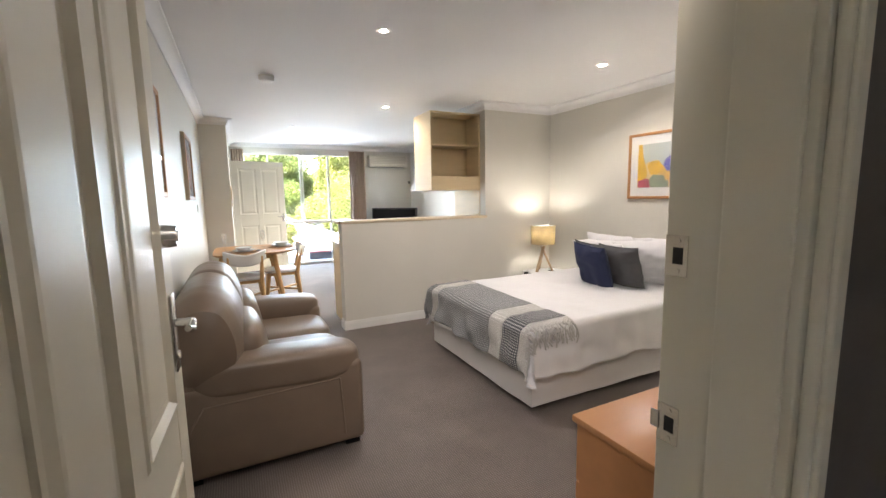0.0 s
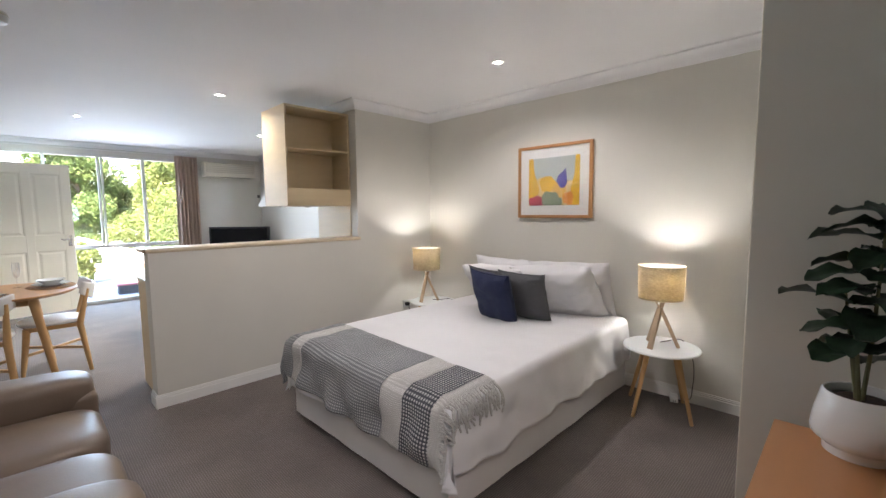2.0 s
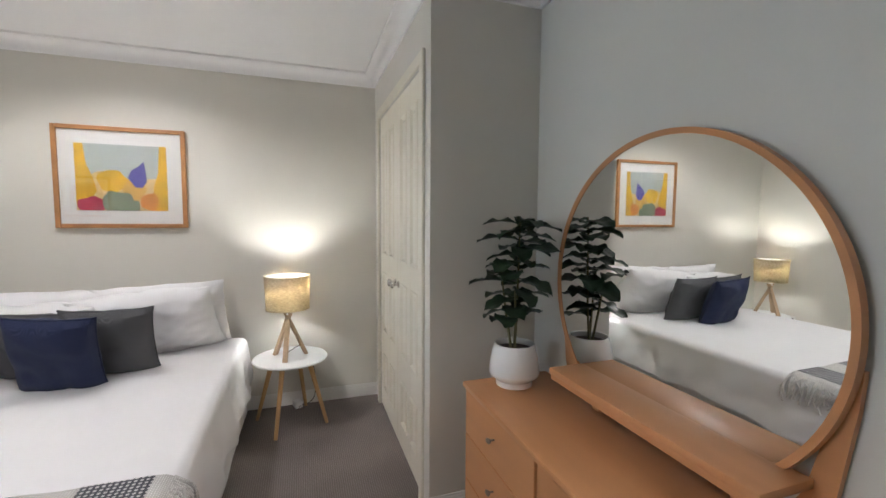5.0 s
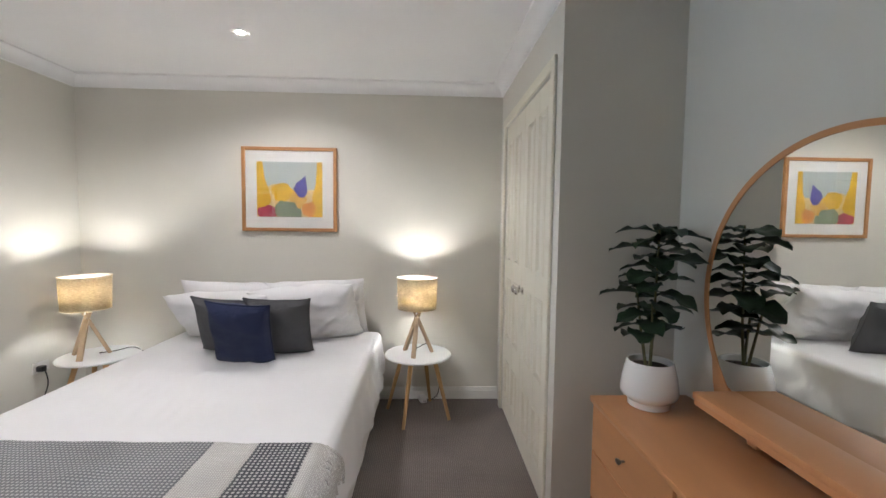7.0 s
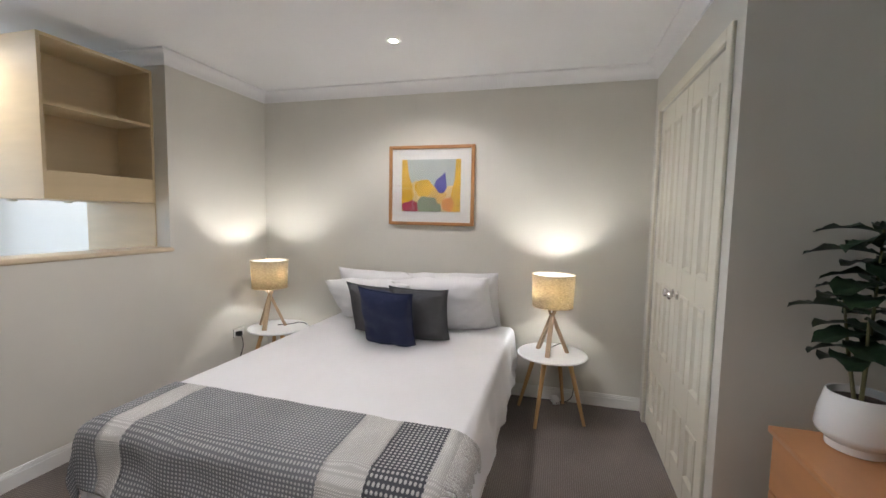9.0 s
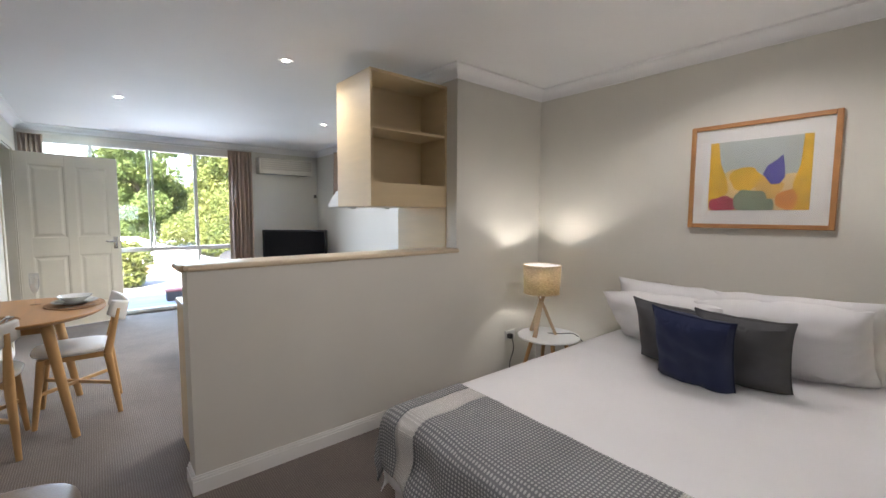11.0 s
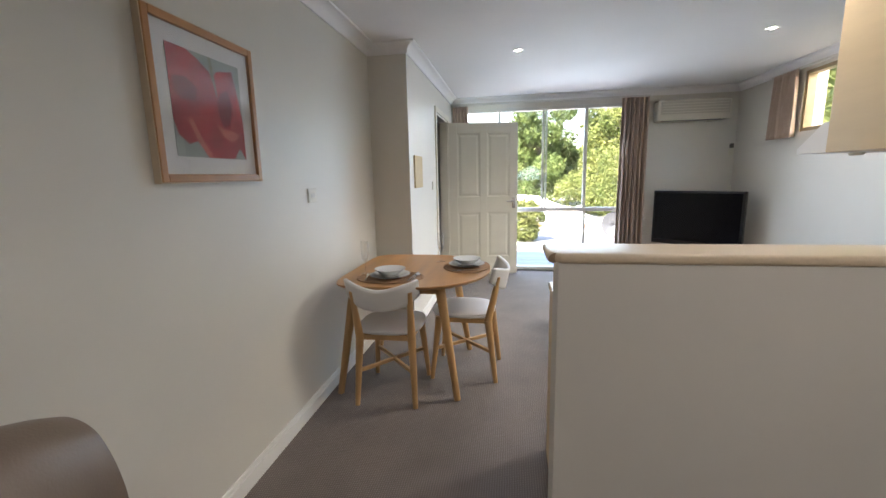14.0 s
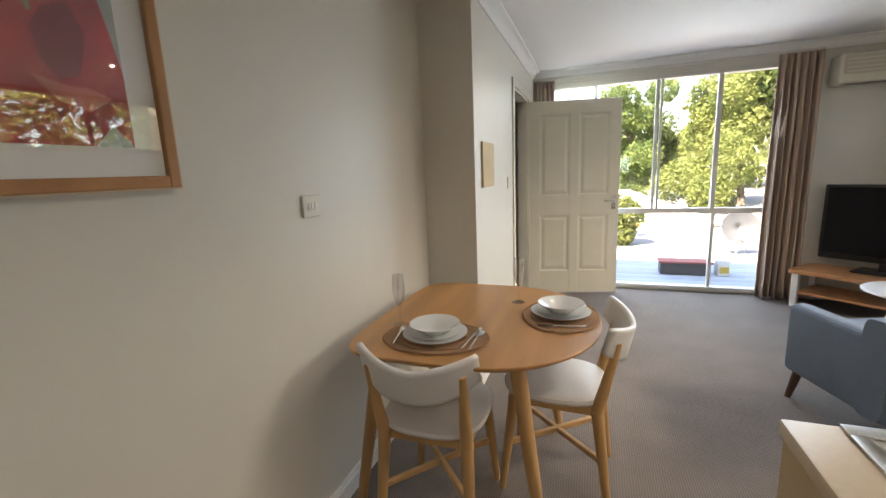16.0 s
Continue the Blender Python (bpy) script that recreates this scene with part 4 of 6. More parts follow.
structure("kerb", boxes((-6, 15.1, -0.16, 3.35, 15.22, -0.04), bevel=0.01), material("orange_brick_kerb", (0.45, 0.24, 0.12), 0.8, spread=0.2, scale=9), "low orange brick edging across the yard", "kerb")
e = thing("satellite_dish", "pale satellite dish on a short stand in the yard, coloured dark as in shade", "satellite dish", (2.93, 11.95, -0.16))
bm = bmesh.new()
lathe(bm, [(0.002, 0.0), (0.11, 0.010), (0.20, 0.035), (0.262, 0.062), (0.266, 0.065), (0.258, 0.067)], close=False, seg=32)
bmesh.ops.transform(bm, matrix=Matrix.Translation((0, 0, 0.45)) @ Matrix.Rotation(radians(78), 4, "X"), verts=bm.verts)
# shade on the pale dish's front is put into its dark grey colour
part("dish", bm, material("shaded_dish_grey", (0.07, 0.072, 0.076), 0.5, spread=0.06, scale=6), e, "", True, 0.006)
bm = bmesh.new()
tube(bm, (0, 0.05, 0), (0, 0.05, 0.44), 0.022)
tube(bm, (-0.2, 0.2, 0.01), (0, 0.05, 0.3), 0.012), tube(bm, (0.2, 0.2, 0.01), (0, 0.05, 0.3), 0.012)
part("mast", bm, ALU, e)
bm = bmesh.new()
tube(bm, (0, -0.06, 0.26), (0, -0.28, 0.38), 0.01)
part("feed_arm", bm, ALU, e)
e = thing("planter_box", "low dark planter trough with a red rim on the deck", "planter", (1.77, 9.85, -0.03))
part("trough", boxes((-0.28, -0.1, 0, 0.28, 0.1, 0.15), bevel=0.01), material("dark_planter", (0.05, 0.05, 0.055), 0.6, spread=0.2, scale=9), e)
part("rim", boxes((-0.3, -0.12, 0.15, 0.3, 0.12, 0.175), bevel=0.006), material("faded_red_plastic", (0.34, 0.09, 0.08), 0.5, spread=0.15, scale=9), e, "faded red rim")
e = thing("carton", "small white and yellow carton on the deck", "carton", (2.19, 9.84, -0.03), 12)
part("carton_body", boxes((-0.07, -0.05, 0, 0.07, 0.05, 0.19), bevel=0.003), YARD_W, e)
part("carton_label", boxes((-0.055, -0.0515, 0.03, 0.055, -0.05, 0.11)), material("yellow_label", (0.6, 0.42, 0.08), 0.6, spread=0.1, scale=20), e, "yellow printed panel")

# ---- bedroom: the bed ----
LINEN = material("white_cotton", (0.80, 0.79, 0.80), 0.85, spread=0.02, scale=3, grain=0.35, grain_scale=320)
VALANCE = material("white_valance", (0.72, 0.70, 0.69), 0.9, spread=0.03, scale=4, grain=0.3, grain_scale=240)
BX0, BX1, BY0, BY1, BZ = 1.585, 3.52, 1.96, 3.40, 0.555   # foot, head, window side, wardrobe side


def drape(s, t, lift, edge=0.035):
    """A place on the bed's cover: s runs from the foot towards the head, t across; beyond the edges the cloth hangs down."""
    x, y, z = s, t, BZ + lift
    nx = ny = 0.0

    def bend(over):
        # arc of radius edge, then straight down
        q = edge * math.pi / 2
        if over <= 0:
            return 0.0, 0.0
        if over < q:
            a = over / edge
            return edge * math.sin(a), edge * (1 - math.cos(a))
        return edge, edge + over - q
    dx = dz1 = dz2 = 0.0
    if s < BX0 + edge:
        o, d = bend(BX0 + edge - s)
        x, dz1, nx = BX0 + edge - o - lift * min(1, d / edge), d, d
    if t < BY0 + edge:
        o, d = bend(BY0 + edge - t)
        y, dz2, ny = BY0 + edge - o - lift * min(1, d / edge), d, -d
    elif t > BY1 - edge:
        o, d = bend(t - (BY1 - edge))
        y, dz2, ny = BY1 - edge + o + lift * min(1, d / edge), d, d
    return Vector((x, y, z - max(dz1, dz2))), dz1, dz2


bed = thing("bed", "made double bed with white bedspread and white valance base", "bed", (2.55, 2.68, 0))
M_BED = bed.matrix_world.inverted()


def bed_part(name, bm, mat, label="", smooth=True, thick=0.0):
    bmesh.ops.transform(bm, matrix=M_BED, verts=bm.verts)
    return part(name, bm, mat, bed, label, smooth, thick)


bm = bmesh.new()
# valance base: gently rippled cloth wall round the box
per = [(BX0 + 0.012, BY1 - 0.012), (BX0 + 0.012, BY0 + 0.012), (BX1, BY0 + 0.012), (BX1, BY1 - 0.012)]
pts = []
for k in range(4):
    a, b = Vector(per[k]), Vector(per[(k + 1) % 4])
    n = int((b - a).length / 0.03)
    out = Vector(((b - a).y, -(b - a).x)).normalized()
    for i in range(n):
        pts.append((a + (b - a) * i / n, out * -1.0))


def val(u, v):
    p, o = pts[int(round(u * len(pts))) % len(pts)]
    w = 0.006 * noise.noise(Vector((p.x * 5, p.y * 5, v * 1.5))) * (1 - v) + 0.012 * (1 - v) * noise.noise(Vector((p.x * 1.6, p.y * 1.6, 3)))
    q = p - o * 0 + o * -w
    return Vector((q.x, q.y, 0.045 + 0.012 * noise.noise(Vector((p.x * 2, p.y * 2, 9))) * (1 - v) + 0.30 * v))


sheet(bm, len(pts) + 1, 8, val)
bed_part("valance", bm, VALANCE, "white fabric valance")
bed_part("base", boxes((BX0 + 0.03, BY0 + 0.03, 0.07, BX1 - 0.01, BY1 - 0.03, 0.30)), VALANCE)
bed_part("mattress", boxes((BX0 + 0.02, BY0 + 0.02, 0.30, BX1, BY1 - 0.02, BZ - 0.012), bevel=0.03), LINEN)
for x in (BX0 + 0.09, BX1 - 0.1):
    for y in (BY0 + 0.09, BY1 - 0.09):
        bm = bmesh.new()
        tube(bm, (x - 0.012, y, 0.03), (x + 0.012, y, 0.03), 0.03, seg=18)
        tube(bm, (x, y, 0.045), (x, y, 0.08), 0.012)
        bed_part("caster", bm, DARK, "black caster")

S0, S1, T0, T1 = BX0 - 0.28, BX1 - 0.02, BY0 - 0.285, BY1 + 0.27


def hang(s, t, d1, d2, out=0.0):
    """How far the hanging cloth stands off: folds that grow towards the hem, and a flare."""
    d = max(d1, d2)
    if d <= 0.02:
        return Vector((0, 0, 0))
    k = min(1, (d - 0.02) / 0.18)
    f = (0.036 * noise.noise(Vector((s * 6.5, t * 6.5, 7))) + 0.012 * math.sin(13 * (s + t) + 2 * noise.noise(Vector((s * 2, t * 2, 1))))) * k + 0.03 * d / 0.25 + out * min(1, d / 0.05)
    return Vector((-f if d1 >= d2 else 0, (f if t > 2.6 else -f) if d2 >= d1 else 0, 0))


def spread_fn(u, v):
    s, t = S0 + (S1 - S0) * u, T0 + (T1 - T0) * v
    # uneven hem
    hem = 0.045 * noise.noise(Vector((s * 1.3, t * 1.1, 4.0))) + 0.02 * noise.noise(Vector((s * 4, t * 4, 1)))
    if v < 0.03 or v > 0.97:
        t += hem
    if u < 0.03:
        s += hem
    p, d1, d2 = drape(s, t, 0.0)
    d = max(d1, d2)
    wr = 0.006 * noise.noise(Vector((s * 2.2, t * 3.1, 0))) + 0.004 * noise.noise(Vector((s * 7, t * 6, 2))) + 0.003 * abs(noise.noise(Vector((s * 3 + t * 5, t * 12 - s * 4, 6))))
    p.z += wr if d <= 0 else wr * 0.4
    p.z = max(0.16, p.z - 0.3 * min(d1, d2))
    p += hang(s, t, d1, d2)
    return p


bm = bmesh.new()
sheet(bm, 150, 140, spread_fn)
bed_part("bedspread", bm, LINEN, "white cotton bedspread hanging over the sides", True, 0.005)


def pillow(bm, w, h, t, m, seed=0, pinch=0.05, ear=0.0, creased=0.0):
    """A stuffed pillow: x across, z up, y through. creased: depth of the folds that run in from the corners."""
    n = 18 if not creased else 36
    sides = []
    for s in (-1, 1):
        g = []
        for i in range(n + 1):
            row = []
            for j in range(n + 1):
                u, v = -1 + 2 * i / n, -1 + 2 * j / n
                f = max(0.0, (1 - u ** 4) * (1 - v ** 4)) ** 0.55
                if creased:
                    # soft filling that thins towards a flat hem
                    f = max(0.0, (1 - (u * u) ** 1.3) * (1 - (v * v) ** 1.3)) ** 0.46
                px = u * w / 2 * (1 - pinch * (1 - v * v) * abs(u) ** 3 + ear * abs(v) ** 6)
                pz = v * h / 2 * (1 - pinch * (1 - u * u) * abs(v) ** 3 + ear * abs(u) ** 6)
                wr = 0.016 * noise.noise(Vector((u * 2.3 + seed, v * 2.3, seed * 3.7 + s))) + 0.006 * noise.noise(Vector((u * 6 + seed, v * 5, seed + s)))
                if creased:
                    wr += creased * (0.16 * noise.noise(Vector(((u + v) * 3.4 + seed, (u - v) * 1.1, seed + 5 * s))) + 0.10 * noise.noise(Vector((u * 2.0 - seed, v * 5.2, 3 * s))))
                    pz += 0.012 * noise.noise(Vector((u * 3.1, seed, v))) * abs(v) ** 4
                    px += 0.010 * noise.noise(Vector((v * 3.1, seed + 4, u))) * abs(u) ** 4
                row.append(Vector((px, s * (t / 2 * f + wr * min(1, f * 1.5)), pz)))
            g.append(row)
        sides.append(g)
    vid = {}

    def vert(s, i, j):
        if i in (0, n) or j in (0, n):
            s = 0
        if (s, i, j) not in vid:
            vid[(s, i, j)] = bm.verts.new(m @ sides[s][i][j])
        return vid[(s, i, j)]
    for s in (0, 1):
        for i in range(n):
            for j in range(n):
                q = [vert(s, i, j), vert(s, i + 1, j), vert(s, i + 1, j + 1), vert(s, i, j + 1)]
                bm.faces.new(q if s else q[::-1])


def pillow_thing(name, label, cat, w, h, t, m, mat, seed, group="", pinch=0.05, ear=0.0, piped=None, creased=0.0):
    e = new(name)
    e.matrix_world = m
    tagged(e, label, cat, group)
    bm = bmesh.new()
    pillow(bm, w, h, t, Matrix(), seed, pinch, ear, creased)
    part("cover", bm, mat, e, "", True)
    if piped:
        bm = bmesh.new()
        n = 18
        loop = []
        for k in range(4 * n):
            side, i = divmod(k, n)
            a = -1 + 2 * i / n
            u, v = ((a, -1), (1, a), (-a, 1), (-1, -a))[side]
            loop.append(Vector((u * w / 2 * (1 - pinch * (1 - v * v) + ear * abs(v) ** 6), 0, v * h / 2 * (1 - pinch * (1 - u * u) + ear * abs(u) ** 6))))
        for a, b in zip(loop, loop[1:] + loop[:1]):
            tube(bm, a, b, 0.004, seg=5, caps=False)
        part("piping", bm, piped, e, "", True)
    return e


def lean(x, y, z, rz, tilt, roll=0):
    """Leaning against the head wall: face towards the foot (-x), tilted back."""
    return pose(x, y, z, 0, 0, 90 + rz) @ pose(0, 0, 0, tilt, 0, 0) @ pose(0, 0, 0, 0, roll, 0)


for label, w, h, t, m, seed in (
        ("plump white cotton pillow propped against the wall", 0.70, 0.45, 0.19, lean(3.50, 2.42, BZ + 0.175, 0, -17, 3), 1),
        ("plump white cotton pillow propped against the wall", 0.68, 0.44, 0.19, lean(3.50, 3.02, BZ + 0.165, 0, -17, -2), 2),
        ("creased white cotton pillow leaning on another", 0.68, 0.47, 0.25, lean(3.325, 2.44, BZ + 0.175, 5, -34, 6), 3),
        ("creased white cotton pillow leaning on another", 0.70, 0.45, 0.24, lean(3.325, 2.98, BZ + 0.145, -6, -40, 2), 4)):
    pillow_thing("pillow", label, "pillow", w, h, t, m, LINEN, seed, "white bed pillows", 0.02, 0.03, None, 0.10)
GREYC = woven("charcoal_linen", (0.075, 0.075, 0.08), (0.15, 0.15, 0.155), 0.003, depth=0.001)
GREYP = material("charcoal_piping", (0.09, 0.09, 0.095), 0.9, spread=0.1, scale=20)
NAVY = woven("navy_linen", (0.012, 0.018, 0.055), (0.022, 0.032, 0.095), 0.003, depth=0.001)
NAVYP = material("navy_piping", (0.012, 0.018, 0.05), 0.9, spread=0.1, scale=20)
pillow_thing("cushion", "charcoal grey square cushion with piped edges", "cushion", 0.375, 0.385, 0.14, lean(2.985, 2.515, BZ + 0.172, 3, -20, -1), GREYC, 5, "square bed cushions", 0.06, 0.03, GREYP)
pillow_thing("cushion", "charcoal grey square cushion behind the navy one", "cushion", 0.375, 0.385, 0.14, lean(3.00, 2.83, BZ + 0.172, -4, -22, -3), GREYC, 6, "square bed cushions", 0.06, 0.03, GREYP)
pillow_thing("cushion", "navy blue square cushion at the front", "cushion", 0.345, 0.405, 0.15, lean(2.815, 2.668, BZ + 0.172, -3, -22, -4), NAVY, 7, "square bed cushions", 0.06, 0.03, NAVYP)

# woven throw across the foot
KNIT = woven("grey_white_knit", (0.075, 0.078, 0.09), (0.56, 0.55, 0.54), 0.016, depth=0.005, contrast=1.5, along=True)
KNITF = woven("fine_grey_knit", (0.17, 0.175, 0.185), (0.46, 0.455, 0.45), 0.014, depth=0.003, contrast=1.3, stray=0.5, along=True)
CREAMK = woven("cream_knit", (0.50, 0.485, 0.46), (0.74, 0.72, 0.70), 0.008, depth=0.002)
throw = thing("throw_blanket", "grey and white woven throw with cream stripes and a fringe", "throw", (1.75, 2.68, BZ))
TM = throw.matrix_world.inverted()
order = [(3.30, BY1 + 0.24, KNITF, "band"), (3.19, 3.30, CREAMK, "stripe"), (2.375, 3.19, KNITF, "band"), (2.215, 2.375, CREAMK, "stripe"), (2.025, 2.215, KNIT, "band"), (1.975, 2.025, CREAMK, "stripe")]


def throw_pt(s, t):
    p, d1, d2 = drape(s, t, 0.012, 0.045)
    d = max(d1, d2)
    k = 0.006 * noise.noise(Vector((s * 5, t * 4, 5))) + 0.004 * noise.noise(Vector((s * 11, t * 9, 1)))
    if d <= 0.01:
        p.z += k
    p.z = max(0.17, p.z - 0.3 * min(d1, d2))
    p += hang(s, t, d1, d2, 0.014)
    return p


def throw_s(u, t):
    s0 = BX0 - 0.265 + 0.03 * noise.noise(Vector((t * 1.7, 0, 0))) + 0.03 * (t - 2.6)
    s1 = 1.91 + 0.03 * (t - 2.0) + 0.008 * noise.noise(Vector((t * 3, 5, 0)))
    return s0 + (s1 - s0) * u


for t0, t1, mat, nm in order:
    bm = bmesh.new()
    nv = max(3, int((t1 - t0) / 0.02))
    g = sheet(bm, 44, nv, lambda u, v: throw_pt(throw_s(u, t0 + (t1 - t0) * v), t0 + (t1 - t0) * v))
    at = {g[i][j]: (0.6 * i / 43, t0 + (t1 - t0) * j / (nv - 1)) for i in range(44) for j in range(nv)}
    lay = bm.loops.layers.uv.new("weave")
    for f in bm.faces:
        for lp in f.loops:
            lp[lay].uv = at[lp.vert]
    bmesh.ops.transform(bm, matrix=TM, verts=bm.verts)
    part(nm, bm, mat, throw, "cream stripe" if nm == "stripe" else "grey woven band", True, 0.009)
bm = bmesh.new()
rng = random.Random(4)
for k in range(58):
    u = k / 57
    s = throw_s(u, 1.98)
    a = throw_pt(s, 1.978)
    ln = rng.uniform(0.085, 0.14)
    prev = a
    for i in range(1, 5):
        s2 = s + rng.uniform(-0.013, 0.013)
        q = throw_pt(s2, 1.978 - ln * i / 4)
        q += Vector((rng.uniform(-0.003, 0.003), -0.004, rng.uniform(0, 0.004)))
        tube(bm, prev, q, 0.0066 - 0.0004 * i, 0.0062 - 0.0004 * i, 6)
        prev = q
bmesh.ops.transform(bm, matrix=TM, verts=bm.verts)
part("fringe", bm, CREAMK, throw, "cream knotted fringe", True)

# ---- bedside tables and lamps ----
WTOP = material("matt_white_lacquer", (0.80, 0.80, 0.79), 0.35, spread=0.02, scale=5)
SHADE = bpy.data.materials.new("linen_lampshade")
SHADE.use_nodes = True
_n = SHADE.node_tree
_n.nodes.remove(_n.nodes["Principled BSDF"])
_d, _t, _mx, _nz, _rp = (_n.nodes.new(k) for k in ("ShaderNodeBsdfDiffuse", "ShaderNodeBsdfTranslucent", "ShaderNodeMixShader", "ShaderNodeTexNoise", "ShaderNodeValToRGB"))
_c, _m = _n.nodes.new("ShaderNodeTexCoord"), _n.nodes.new("ShaderNodeMapping")
_m.inputs["Scale"].default_value = (60, 60, 260)
_n.links.new(_c.outputs["Object"], _m.inputs[0]), _n.links.new(_m.outputs[0], _nz.inputs["Vector"])
_nz.inputs["Scale"].default_value, _nz.inputs["Detail"].default_value = 1.0, 4.0
_rp.color_ramp.elements[0].position, _rp.color_ramp.elements[1].position = 0.3, 0.7
_rp.color_ramp.elements[0].color, _rp.color_ramp.elements[1].color = (0.58, 0.48, 0.33, 1), (0.84, 0.75, 0.58, 1)
_n.links.new(_nz.outputs["Fac"], _rp.inputs[0])
_n.links.new(_rp.outputs[0], _d.inputs[0]), _n.links.new(_rp.outputs[0], _t.inputs[0])
_mx.inputs[0].default_value = 0.55
_n.links.new(_d.outputs[0], _mx.inputs[1]), _n.links.new(_t.outputs[0], _mx.inputs[2])
_n.links.new(_mx.outputs[0], _n.nodes["Material Output"].inputs[0])
LINER = bpy.data.materials.new("white_shade_lining")
LINER.use_nodes = True
_n = LINER.node_tree
_n.nodes.remove(_n.nodes["Principled BSDF"])
_d, _t, _mx = (_n.nodes.new(k) for k in ("ShaderNodeBsdfDiffuse", "ShaderNodeBsdfTranslucent", "ShaderNodeMixShader"))
_d.inputs[0].default_value = _t.inputs[0].default_value = (0.88, 0.87, 0.84, 1)
_mx.inputs[0].default_value = 0.55
_n.links.new(_d.outputs[0], _mx.inputs[1]), _n.links.new(_t.outputs[0], _mx.inputs[2])
_n.links.new(_mx.outputs[0], _n.nodes["Material Output"].inputs[0])
ASH = material("pale_ash_wood", (0.46, 0.33, 0.21), 0.5, spread=0.18, scale=8, stretch=(1, 1, 0.15), grain=0.1)
BULB = glowing("bulb_glass", (1.0, 0.93, 0.82), 12.0)


def side_table(at, rz):
    e = thing("side_table", "round white bedside table on splayed wooden legs", "side table", at, rz, "bedside tables")
    bm = bmesh.new()
    lathe(bm, [(0.215, 0.428), (0.230, 0.432), (0.235, 0.439), (0.231, 0.446), (0.215, 0.448)], seg=48)
    part("tabletop", bm, WTOP, e, "white lacquered top", True)
    for k in range(4):
        a = radians(90 * k)
        bm = bmesh.new()
        tube(bm, (0.12 * math.cos(a), 0.12 * math.sin(a), 0.43), (0.24 * math.cos(a), 0.24 * math.sin(a), 0.0), 0.017, 0.011, 12)
        part("leg", bm, OAK, e)
    return e


def table_lamp(at, rz, group="bedside lamps"):
    e = thing("table_lamp", "lit tripod table lamp with wooden legs and a linen drum shade", "lamp", at, rz, group)
    bm = bmesh.new()
    lathe(bm, [(0.133, 0.325), (0.141, 0.540)], seg=48, close=False)
    part("shade", bm, SHADE, e, "beige linen drum shade", True, 0.002)
    bm = bmesh.new()
    lathe(bm, [(0.1305, 0.327), (0.1385, 0.538)], seg=48, close=False)
    part("shade_liner", bm, LINER, e, "white shade lining", True, 0.001)
    for z, r in ((0.325, 0.134), (0.540, 0.142)):
        bm = bmesh.new()
        lathe(bm, [(r - 0.002, z - 0.003), (r + 0.0015, z - 0.003), (r + 0.0015, z + 0.003), (r - 0.002, z + 0.003)], seg=48, close=False)
        part("shade_rim", bm, SHADE, e, "", True)
    for k in range(3):
        a = radians(120 * k)
        bm = bmesh.new()
        f, t = Vector((0.115 * math.cos(a), 0.115 * math.sin(a), 0.0)), Vector((-0.018 * math.cos(a), -0.018 * math.sin(a), 0.302))
        q = (t - f).to_track_quat("Z", "Y").to_matrix().to_4x4()
        box(bm, -0.015, -0.011, 0, 0.015, 0.011, (t - f).length, bevel=0.002, m=Matrix.Translation(f) @ q)
        part("leg", bm, ASH, e)
        bm = bmesh.new()
        c = f.lerp(t, 0.86)
        n = Vector((-math.sin(a), math.cos(a), 0))
        tube(bm, c - n * 0.016, c + n * 0.016, 0.004, seg=8)
        part("bolt", bm, CHROME, e)
    bm = bmesh.new()
    tube(bm, (0, 0, 0.285), (0, 0, 0.315), 0.022, 0.02, 16)
    tube(bm, (0, 0, 0.315), (0, 0, 0.355), 0.016, 0.016, 16)
    part("lamp_holder", bm, WTOP, e, "white lamp holder", True)
    for k in range(3):
        a = radians(60 + 120 * k)
        bm = bmesh.new()
        tube(bm, (0.014 * math.cos(a), 0.014 * math.sin(a), 0.352), (0.134 * math.cos(a), 0.134 * math.sin(a), 0.332), 0.0015, seg=5)
        part("shade_spoke", bm, CHROME, e)
    bm = bmesh.new()
    lathe(bm, [(0.002, 0.355), (0.014, 0.37), (0.026, 0.41), (0.028, 0.435), (0.02, 0.457), (0.002, 0.463)], seg=16)
    b = part("bulb", bm, BULB, e, "glowing bulb", True)
    b.visible_shadow = False
    # unseen collar inside the shade, added to block light falling below the bulb
    bm = bmesh.new()
    lathe(bm, [(0.013, 0.353), (0.016, 0.37), (0.029, 0.398), (0.0295, 0.404)], seg=20, close=False)
    part("bulb_base_blocker", bm, WTOP, e, "white bulb base added to block light below", True, 0.001)
    li = new("lamp_light", bpy.data.lights.new("lamp_light", "POINT"))
    li.data.energy, li.data.color, li.data.shadow_soft_size = LAMP_W, (0.76, 0.91, 1.0), 0.035
    li.parent = e
    li.matrix_basis = pose(0, 0, 0.436)
    return e


